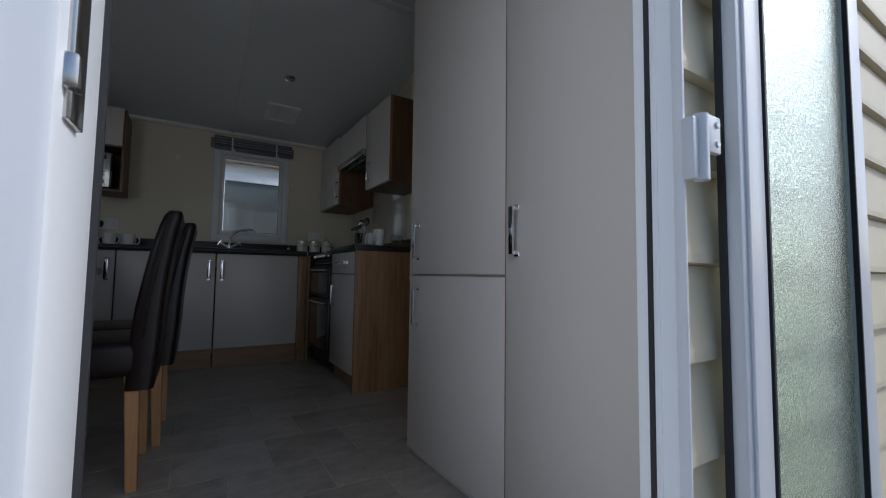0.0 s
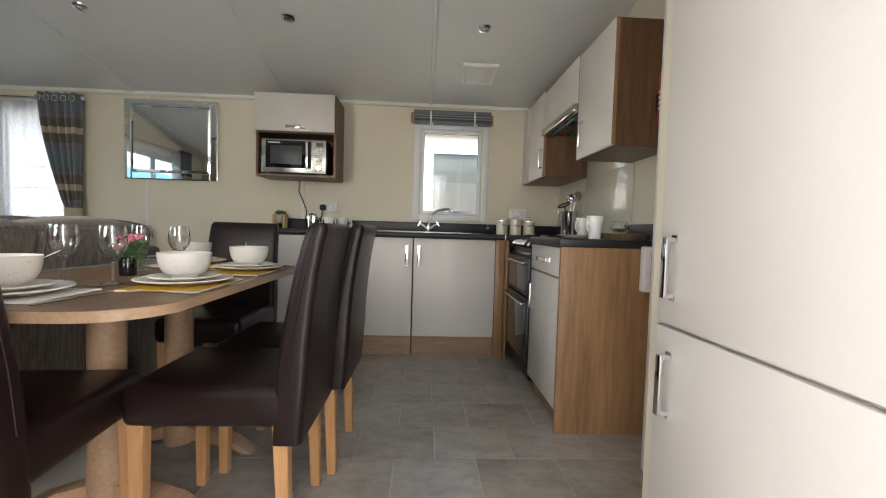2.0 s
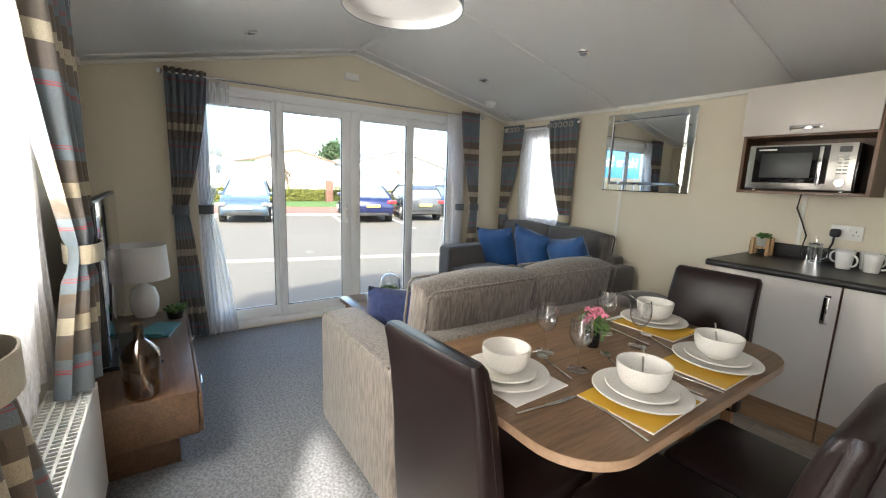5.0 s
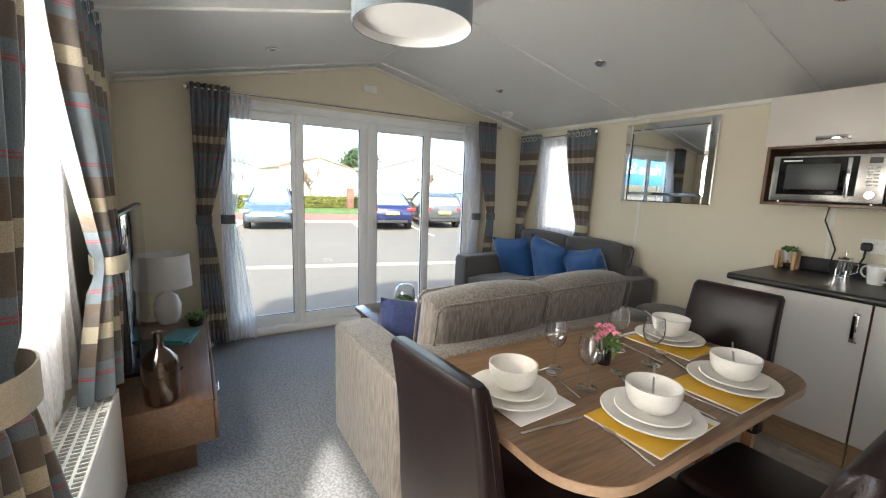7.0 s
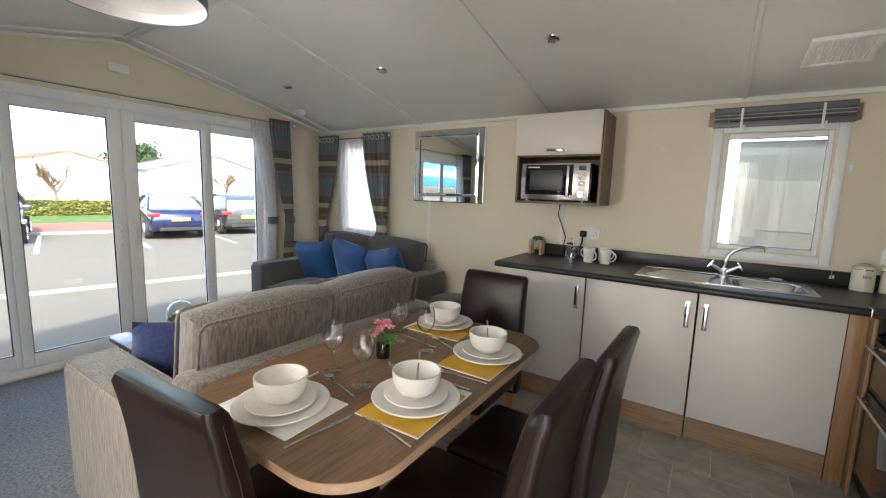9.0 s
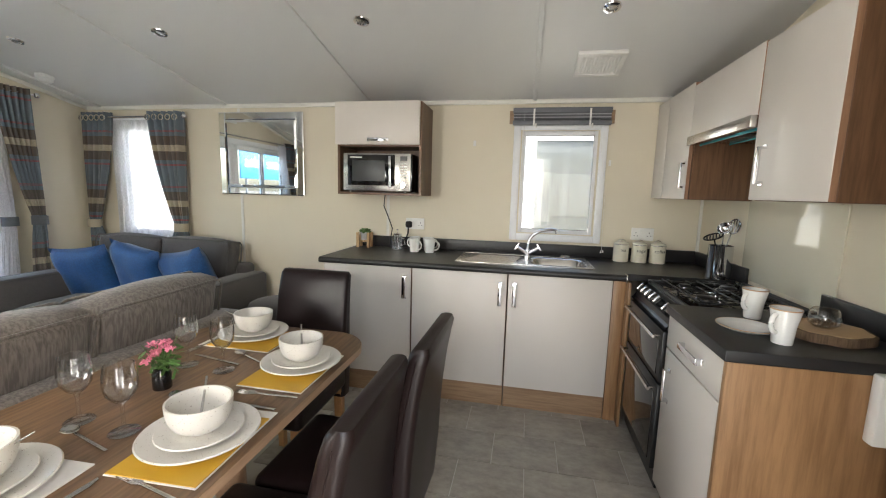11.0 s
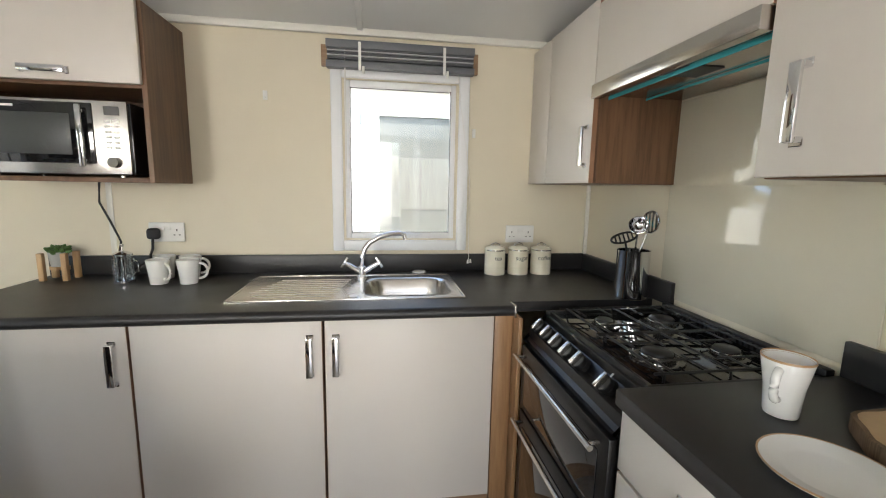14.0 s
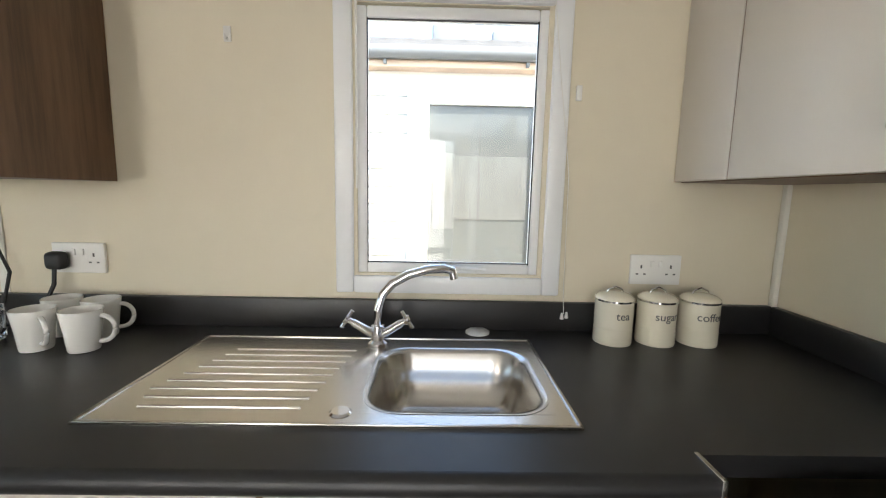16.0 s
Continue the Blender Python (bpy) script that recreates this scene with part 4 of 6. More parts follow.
tall("tall_cupboard", "cashmere split fridge cupboard, upper and lower door", .962, 1.558, [(.03, .715), (.724, 2.03)], [(1.5, .52, .658), (1.5, .785, .92)])
tall("tall_cupboard", "cashmere full-height cupboard door with chrome handle", .44, .958, [(.03, 1.98)], [(.906, .78, .915)])


# ---- dining ----
TZ = .728
o = (-.53, 2.11, 0)
tb = thing("dining_table", "walnut-effect dining table with rounded corners on splayed pedestal feet", "table", o)
s = Shape(o)
s.prism(rounded(-.905, -.16, 1.505, 2.72, .17, 10), TZ - .0275, TZ, None, .002)
s.done("table_top", TABLE_W, tb)
s = Shape(o)
s.prism(rounded(-.9035, -.1585, 1.5035, 2.7215, .1715, 10), TZ - .0265, TZ - .002)
s.done("edging", TABLE_E, tb)
for y in (1.915, 2.29):
    s = Shape(o)
    s.lathe((-.53, y, .04), [(0, 0), (.055, 0), (.05, .3), (.05, .63), (.07, .655), (0, .66)], 24)
    s.done("column", TABLE_E, tb)
    s = Shape(o)
    s.prism([(-.30, 0), (-.26, .0), (-.2, .035), (.0, .075), (.2, .035), (.26, .0), (.30, 0), (.22, .055), (.05, .11), (-.05, .11), (-.22, .055)], -.035, .035, Matrix(((1, 0, 0, -.53), (0, 0, 1, y), (0, 1, 0, 0), (0, 0, 0, 1))), .004)
    s.done("foot", TABLE_E, tb)


def dining_chair():
    """A leather dining chair at the origin that faces +y."""
    c = thing("dining_chair", "dark brown leather dining chair with a tall back and oak legs", "chair", group="chairs round the table")
    s = Shape()
    g = s.box(-.195, .195, -.2, .25, .372, .485, .028, 3)
    for v in g:
        v.co.z += .012 * (1 - (v.co.x / .2) ** 2) if v.co.z > .45 else 0
    s.done("seat", LEATHER, c, 50)
    s = Shape()
    prof = [(-.225, -.145, .33), (-.232, -.150, .42), (-.238, -.152, .50), (-.242, -.162, .60), (-.250, -.178, .70), (-.262, -.196, .80), (-.276, -.216, .88), (-.284, -.228, .915), (-.279, -.240, .931), (-.262, -.250, .936)]
    ring = []
    for yb, yf, z in prof[:-1]:
        w = .196 - .012 * max(0, z - .5) / .4 - (.008 if z > .92 else 0)
        ol = rounded(-w, w, yb, yf, min(.02, (yf - yb) * .45), 4)
        ring.append([s.bm.verts.new((x, y, z)) for x, y in ol])
    for p, q in zip(ring, ring[1:]):
        for i in range(len(p)):
            j = (i + 1) % len(p)
            s.bm.faces.new((p[i], p[j], q[j], q[i]))
    s.bm.faces.new(ring[0][::-1])
    s.bm.faces.new(ring[-1])
    s.done("backrest", LEATHER, c, 55)
    for sx in (-1, 1):
        s = Shape()
        s.tube([(sx * .195, -.19, .5), (sx * .191, -.2, .62), (sx * .187, -.222, .76), (sx * .182, -.25, .9)], .003, 6)
        s.done("piping", LEATHER, c)
    for x in (-.162, .162):
        for y, lean in ((.215, 0), (-.165, -.015)):
            s = Shape()
            g = s.box(-.021, .021, -.021, .021, 0, .38, .003, 1)
            for v in g:
                k = 1 - v.co.z / .38
                v.co.x = v.co.x * (1 - .25 * k) + x
                v.co.y = v.co.y * (1 - .25 * k) + y + lean * k * k
            s.done("leg", OAK, c)
    return c


ch = dining_chair()
ch.matrix_world = pose(-.55, 1.602, 0, 0, 0, 5)
copy_thing(ch, pose(-.105, 1.905, 0, 0, 0, 90))
copy_thing(ch, pose(-.06, 2.30, 0, 0, 0, 89))
copy_thing(ch, pose(-.575, 2.745, 0, 0, 0, 180))


def bowl_prof(r, h, t, foot):
    out = [(0, .0), (foot, 0), (foot * 1.05, .006)]
    for i in range(1, 8):
        a = i / 7
        out.append((foot + (r - foot) * math.sin(a * math.pi / 2) ** .62, .006 + (h - .006) * a ** 1.45))
    inn = [(x - t, max(y, .012)) for x, y in out[::-1] if x > foot * 1.06]
    return out + inn + [(0, .011)]


def plate_prof(r, h):
    return [(0, 0), (r * .6, 0), (r * .66, .004), (r * .97, h - .002), (r, h), (r * .98, h + .003), (r * .68, .009), (r * .6, .007), (0, .0065)]


def cutlery(name, label, at, rz, kind, z=None):
    c = Shape()
    if kind == "knife":
        g = c.box(-.0045, .0045, -.105, -.005, 0, .004, .0015)
        c.prism([(-.005, -.005), (.005, -.005), (.009, .03), (.009, .08), (.002, .102), (-.005, .104)], .001, .003)
    elif kind == "fork":
        c.box(-.004, .004, -.1, .03, .001, .0045, .0012)
        c.prism([(-.004, .028), (.004, .028), (.011, .045), (.011, .058), (-.011, .058), (-.011, .045)], .002, .004)
        for i in range(4):
            c.box(-.0105 + i * .0062, -.0078 + i * .0062, .057, .098, .002, .004, .0006, 1)
    else:
        c.box(-.0038, .0038, -.1, .045, .001, .0042, .0012)
        c.lathe((0, 0, 0), [(0, .0), (.011, .001), (.018, .005), (.0165, .0062), (.01, .0028), (0, .002)], 18, Matrix.Translation((0, .066, .001)) @ Matrix.Diagonal((1, 1.45, 1, 1)))
    ob = c.done(name, STEEL, None, 50)
    ob.matrix_world = at if isinstance(at, Matrix) else pose(at[0], at[1], TZ + .0012 if z is None else z, 0, 0, rz)
    return tagged(ob, label, name, "cutlery on the table")


def place_setting(x, y, rz, col, mx=0, my=0):
    """rz: the turn of the setting, whose eater sits at its -y side."""
    M = pose(x, y, TZ, 0, 0, rz)
    s = Shape()
    if col:
        s.box(-.15, .15, -.11, .11, .0006, .0036, .001, 1)
        ob = s.done("placemat", WHITEMAT)
        ob.matrix_world = M @ pose(mx, my, 0)
        tagged(ob, "white edge of a doubled placemat on the table", "placemat", "placemats on the table")
        s = Shape()
        s.box(-.148, .115, -.108, .108, .0038, .0062, .001, 1)
        ob = s.done("placemat", MUSTARD)
        ob.matrix_world = M @ pose(mx, my, 0)
        tagged(ob, "mustard yellow placemat on the walnut table", "placemat", "placemats on the table")
    else:
        s.box(-.15, .15, -.11, .11, .0006, .0046, .001, 1)
        ob = s.done("placemat", WHITEMAT)
        ob.matrix_world = M @ pose(mx, my, 0)
        tagged(ob, "white placemat on the walnut table", "placemat", "placemats on the table")
    zz = .0068
    for nm, prof, lab in (("dinner_plate", plate_prof(.135, .014), "large speckled cream dinner plate"), ("side_plate", plate_prof(.098, .012), "speckled cream side plate on the dinner plate"), ("bowl", bowl_prof(.074, .076, .005, .036), "speckled cream stoneware bowl on stacked plates")):
        s = Shape()
        s.lathe((0, 0, 0), prof, 48)
        ob = s.done(nm, CERAMIC, None, 40)
        ob.matrix_world = M @ pose(0, 0, zz)
        tagged(ob, lab, nm.split("_")[-1], "crockery on the table")
        zz += .0095 if nm == "dinner_plate" else .0085
    cutlery("spoon", "steel spoon resting in the bowl", M @ pose(0, 0, 0, 0, 0, 120) @ pose(0, -.036, zz + .036, -30, 0, 0) @ Matrix.Scale(.82, 4), 0, "spoon")


place_setting(-.589, 1.664, 2, False, -.004, .008)
place_setting(-.304, 1.928, 92, True, -.012, -.01)
place_setting(-.294, 2.374, 90, True, -.045, 0)
place_setting(-.633, 2.585, 180, True, -.018, .045)
for nm, x, y, rz in (("knife", -.405, 1.65, -6), ("spoon", -.565, 1.855, 75), ("fork", -.268, 1.753, 78), ("knife", -.31, 2.085, 88), ("spoon", -.47, 2.05, 60), ("fork", -.28, 2.15, 92), ("spoon", -.50, 2.375, 65), ("knife", -.40, 2.47, 150), ("fork", -.74, 2.46, 175), ("knife", -.60, 2.33, 80)):
    cutlery(nm, "steel table " + nm + " on the walnut top", (x, y), rz, nm)


def wine_glass(x, y):
    s = Shape((x, y, TZ))
    prof = [(0, .0005), (.033, .0005), (.034, .002), (.02, .005), (.006, .01), (.0045, .03), (.0045, .065), (.008, .078), (.022, .088), (.033, .105), (.0375, .125), (.0365, .15), (.032, .178),
            (.031, .178), (.0353, .15), (.0362, .125), (.0317, .106), (.021, .0905), (.007, .082), (0, .081)]
    s.lathe((x, y, TZ), prof, 36)
    return tagged(s.done("wine_glass", TABLEGLASS, None, 60), "clear stemmed wine glass on the table", "glass", "wine glasses on the table")


for x, y in ((-.656, 1.915), (-.503, 1.903), (-.664, 2.273), (-.516, 2.265)):
    wine_glass(x, y)
o = (-.606, 2.115, TZ)
fv = thing("flower_vase", "small dark glass jar of pink flowers on the table", "vase", o)
s = Shape(o)
s.lathe(o, [(0, .0005), (.024, .0005), (.026, .004), (.026, .05), (.021, .06), (.022, .066), (.019, .066), (.018, .058), (.022, .05), (.022, .006), (0, .006)], 24)
s.done("jar", BLACKG, fv, 50)
rng = random.Random(5)
st, fl = Shape(o), Shape(o)
for i in range(26):
    a, r = rng.uniform(0, 6.28), rng.uniform(.01, .055)
    top = Vector((o[0] + r * math.cos(a), o[1] + r * math.sin(a), TZ + rng.uniform(.1, .155)))
    st.tube([(o[0], o[1], TZ + .03), (o[0] + r * .3 * math.cos(a), o[1] + r * .3 * math.sin(a), TZ + .08), top], .0011, 5)
    if i % 2:
        for k in range(9):
            b = k * 2.4
            d = Vector((math.cos(b), math.sin(b), rng.uniform(-.1, .9))) * .009
            fl.box(-.006, .006, -.004, .004, -.0008, .0008, 0, 1, Matrix.Translation(top + d) @ Euler((rng.uniform(-1, 1), rng.uniform(-1, 1), b)).to_matrix().to_4x4())
    else:
        for k in range(4):
            st.box(-.004, .004, -.016, .016, -.0005, .0005, 0, 1, Matrix.Translation(top - Vector((0, 0, .03 + .01 * k))) @ Euler((rng.uniform(-1, 1), rng.uniform(-1, 1), rng.uniform(0, 6))).to_matrix().to_4x4())
st.done("stem", GREEN, fv)
fl.done("petal", PINK, fv)

# ---- lounge ----
def cushion(o, w, d, h, bulge, m, name, mat, parent=None, seg=12, pinch=.0, crown=.0):
    """A pillow w wide, d thick, h tall, at the matrix m."""
    s = Shape()
    gr = []
    for side in (-1, 1):
        rows = []
        for j in range(seg + 1):
            row = []
            for i in range(seg + 1):
                u, v = i / seg * 2 - 1, j / seg * 2 - 1
                b = (1 - u ** 4) ** .5 * (1 - v ** 4) ** .5
                wob = .012 * noise.noise(Vector((u * 1.7, v * 1.7, w * 9 + side)))
                k = 1 - pinch * (u * u * v * v - max(u * u, v * v) * .5 + .3)
                row.append(((u * w / 2) * k, side * (d / 2 * (bulge * b) + (1 - bulge) * d / 2 + wob * b), (v * h / 2) * k + crown * (1 - u * u) * (v + 1) / 2 - crown))
            rows.append(row)
        s.sheet(rows)
    bmesh.ops.remove_doubles(s.bm, verts=s.bm.verts, dist=.0008)
    if bulge < 1:
        bmesh.ops.bridge_loops(s.bm, edges=[e for e in s.bm.edges if e.is_boundary])
    ob = s.done(name, mat, parent, 70)
    if parent is None:
        ob.matrix_world = m
    else:
        ob.matrix_basis = m
    return ob


def sofa(name, label, W, D, mat, at, rz, seats=2, arm=.19, armh=.64, backh=.905):
    """A sofa W wide at the origin, its back along -y."""
    c = thing(name, label, "sofa", at, rz)
    s = Shape()
    s.box(-W / 2 + .02, W / 2 - .02, -D / 2, D / 2 - .03, .06, .3, .02, 3)
    s.box(-W / 2 + arm * .6, W / 2 - arm * .6, -D / 2, -D / 2 + .16, .06, .72, .04, 3)
    s.done("frame", mat, c, 50)
    for sx in (-1, 1):
        s = Shape()
        x0, x1 = sorted((sx * W / 2, sx * (W / 2 - arm)))
        s.box(x0, x1, -D / 2 + .01, D / 2, .05, armh, .035, 4)
        s.done("arm", mat, c, 50)
        for xx in (x0 + .012, x1 - .012):
            s = Shape()
            s.tube([(xx, -D / 2 + .05, armh - .006), (xx, D / 2 - .03, armh - .006), (xx, D / 2 - .004, armh - .035), (xx, D / 2 - .004, .08)], .005, 6)
            s.done("piping", mat, c)
    sw = (W - 2 * arm) / seats
    for i in range(seats):
        x = -W / 2 + arm + sw * (i + .5)
        cushion(None, sw - .01, .19, D - .25, .45, pose(x, .09, .385, 90, 0, 0), "seat_cushion", mat, c)
        bw = sw + (.02 if seats == 2 else 0)
        cushion(None, bw, .21, .48, .55, pose(x, -D / 2 + .19, backh - .215, 10, 0, 0), "back_cushion", mat, c, crown=.03)
        m = pose(x, -D / 2 + .19, backh - .215, 10, 0, 0)
        for yy in (-.05, .05):
            s = Shape()
            ol = rounded(-bw / 2 + .004, bw / 2 - .004, -.236, .236, .03, 5)
            s.tube([m @ Vector((p, yy * 1.6, q + .03 * (1 - (2 * p / bw) ** 2) * (q / .48 + .5) - .03)) for p, q in ol + ol[:1]], .006, 6)
            s.done("piping", mat, c)
    for x in (-W / 2 + .08, W / 2 - .08):
        for y in (-D / 2 + .08, D / 2 - .08):
            s = Shape()
            s.rod((x, y, .004), (x, y, .062), .022, .028, 14)
            s.done("foot", STAND_W, c)
    return c


sofa("sofa", "taupe chenille two-seat sofa with piped back cushions, back to the table", 1.605, .80, SOFA, (-1.335, 2.2575, .002), 90, arm=.2)
sofa("sofa", "dark grey woven sofa against the window wall", 1.62, .95, SOFA2, (-2.43, 3.66, .002), 180, armh=.65)
for x, z, rz, ry in ((-2.9, .63, 8, -6), (-2.41, .67, -4, 9), (-1.97, .65, -10, -10)):
    tagged(cushion(None, .44, .17, .44, 1.0, pose(x, 3.70, z, 18, ry, rz), "scatter_cushion", BLUE, pinch=-.09), "royal blue velvet scatter cushion on the grey sofa", "cushion", "blue scatter cushions")
tagged(cushion(None, .40, .16, .36, 1.0, pose(-1.57, 1.84, .575, 16, 8, 72), "scatter_cushion", NAVY, pinch=-.06), "navy knitted scatter cushion on the taupe sofa", "cushion")
s = Shape((-1.38, 3.88, 0))
s.lathe((-1.38, 3.88, .005), [(0, 0), (.2, 0), (.21, .02), (.216, .24), (.213, .43), (.2, .462), (.17, .478), (.09, .488), (0, .49)], 40)
tagged(s.done("pouffe", SOFA2, None, 50), "round grey fabric pouffe beside the sofa", "pouffe")

o = (-2.36, 2.33, 0)
ct = thing("coffee_table", "walnut coffee table with rounded top", "coffee table", o)
s = Shape(o)
s.prism(rounded(-2.62, -2.1, 1.87, 2.8, .04, 6), .40, .425, None, .003)
s.done("table_top", wood("coffee walnut", (.08, .045, .025), (.18, .1, .055), "y", .18), ct)
for x in (-2.57, -2.15):
    for y in (1.93, 2.74):
        s = Shape(o)
        s.rod((x, y, .004), (x, y, .40), .014, .022, 14)
        s.done("leg", STAND_W, ct)


def succulent(name, label, at, r, h, mat_pot, leaves=22, size=.035, seed=1):
    p = thing(name, label, "plant", at)
    s = Shape(at)
    s.lathe(at, [(0, 0), (r * .8, 0), (r, h), (r * .93, h), (r * .75, h * .85), (0, h * .85)], 28)
    s.done("pot", mat_pot, p, 40)
    s, g = Shape(at), random.Random(seed)
    for i in range(leaves):
        a, t = i * 2.4, .25 + 1.1 * (i / leaves)
        L = size * (1.2 - .5 * i / leaves) * g.uniform(.85, 1.15)
        d = Vector((math.cos(a) * math.cos(t), math.sin(a) * math.cos(t), math.sin(t)))
        b = Vector(at) + Vector((0, 0, h * .85))
        s.lathe((0, 0, 0), [(0, 0), (L * .16, L * .15), (L * .22, L * .55), (L * .1, L * .9), (0, L)], 7, Matrix.Translation(b) @ d.to_track_quat("Z", "Y").to_matrix().to_4x4())
    s.done("leaf", GREEN, p, 60)
    return p


succulent("potted_plant", "small green succulent in a white dish on the coffee table", (-2.42, 2.2, .426), .065, .045, WHITEPL, 26, .075, 3)
s = Shape((-2.42, 2.2, .426))
c = (-2.42, 2.2, .426)
s.lathe(c, [(.078, .0), (.08, .1), (.07, .15), (.045, .18), (.0, .192), (0, .189), (.044, .177), (.068, .148), (.078, .1), (.076, 0)], 32)
s.lathe((c[0], c[1], c[2] + .19), [(0, 0), (.008, .004), (.012, .014), (.008, .024), (0, .026)], 16)
tagged(s.done("cloche", TABLEGLASS, None, 60), "clear glass cloche over the small plant", "cloche")

# television side
o = (-2.27, .68, 0)
tvs = thing("tv_stand", "long low walnut television stand with drawers", "tv stand", o)
s = Shape(o)
s.box(-2.9, -1.635, .46, .895, .205, .40, .003)
s.done("body", STAND_W, tvs)
s = Shape(o)
s.box(-2.75, -1.78, .50, .82, .005, .205, .002)
s.done("base", STAND_W, tvs)
for x0, x1 in ((-2.895, -2.27), (-2.265, -1.64)):
    s = Shape(o)
    s.box(x0, x1, .896, .912, .21, .385, .002)
    s.done("drawer", STAND_W, tvs)
    s = Shape(o)
    s.box((x0 + x1) / 2 - .05, (x0 + x1) / 2 + .05, .912, .93, .30, .312, .002)
    s.done("handle", CHROME, tvs)
o = (-2.25, .6, .4)
tv = thing("television", "black flat television on the low stand, switched off", "television", o)
s = Shape(o)
s.box(-2.72, -1.82, .565, .60, .50, 1.19, .006)
s.box(-2.30, -2.22, .57, .59, .42, .5, .002)
s.prism(rounded(-2.5, -2.02, .50, .66, .03), .4005, .42)
s.done("case", BLACKM, tv)
s = Shape(o)
s.box(-2.71, -1.83, .5995, .604, .515, 1.18, .001)
s.done("screen", BLACKG, tv)
o = (-2.85, .69, .4005)
tl = thing("table_lamp", "white ceramic table lamp with white drum shade", "lamp", o)
s = Shape(o)
s.lathe(o, [(0, 0), (.055, 0), (.075, .05), (.078, .12), (.06, .18), (.025, .205), (.015, .22), (.015, .30), (0, .3)], 28)
s.done("base", WHITECHINA, tl, 60)
s = Shape(o)
s.lathe((o[0], o[1], .4 + .245), [(.145, 0), (.135, .21), (.132, .21), (.142, 0)], 40)
s.done("shade", SHADEW, tl)
s = Shape((-1.70, .71, .4005))
o = (-1.70, .71, .4005)
prof = [(0, 0), (.05, 0), (.062, .012), (.066, .05), (.07, .15), (.066, .19), (.045, .22), (.02, .245), (.018, .30), (.023, .31)]
s.lathe(o, prof + [(r - .003, h) for r, h in prof[::-1] if r > .015 and h > 0] + [(0, .004)], 14)
tagged(s.done("bottle_vase", AMBER, None, 30), "fluted amber glass bottle vase on the stand", "vase")
s = Shape((-2.48, .76, .4005))
for i, (w, r) in enumerate(((.15, 4), (.14, -8))):
    s.box(-w / 2, w / 2, -.1, .1, .0 + i * .014, .012 + i * .014, .001, 1, pose(-2.48, .76, .401, 0, 0, r + 70))
tagged(s.done("magazine", plain("teal cover", (.05, .2, .22), .35, vary=.6, fine=12, coarse=9)), "two colourful magazines on the stand", "magazine")
s = Shape((-1.98, .68, .4005))
s.box(-.022, .022, -.07, .07, 0, .016, .005, 2, pose(-1.98, .72, .401, 0, 0, 50))
tagged(s.done("remote_control", BLACKM), "black remote control on the stand", "remote")
succulent("potted_plant", "spiky succulent in a clear pot on the stand", (-2.72, .845, .4005), .05, .05, BLACKM, 18, .07, 8)

o = (-1.13, .5, .1)
rd = thing("radiator", "white panel radiator with slotted top grille under the window", "radiator", o)
s = Shape(o)
s.box(-1.6, -.62, .565, .582, .12, .53, .006)
s.box(-1.6, -.62, .445, .46, .12, .53, .006)
s.box(-1.603, -1.59, .445, .582, .12, .54, .003)
s.box(-.63, -.617, .445, .582, .12, .54, .003)
for x in (-1.4, -.85):
    s.rod((x, .51, .0), (x, .51, .13), .009, seg=10)
s.done("panel", WHITEPL, rd)
s = Shape(o)
for i in range(5):
    y = .452 + i * .031
    s.box(-1.6, -.62, y - .004, y + .004, .534, .541, .001, 1)
for i in range(46):
    x = -1.598 + i * .0217
    s.box(x - .003, x + .003, .448, .58, .533, .540)
s.done("grille", WHITEPL, rd)
s = Shape(o)
s.box(-1.585, -.635, .462, .562, .14, .50)
s.done("core", GREYPL, rd)


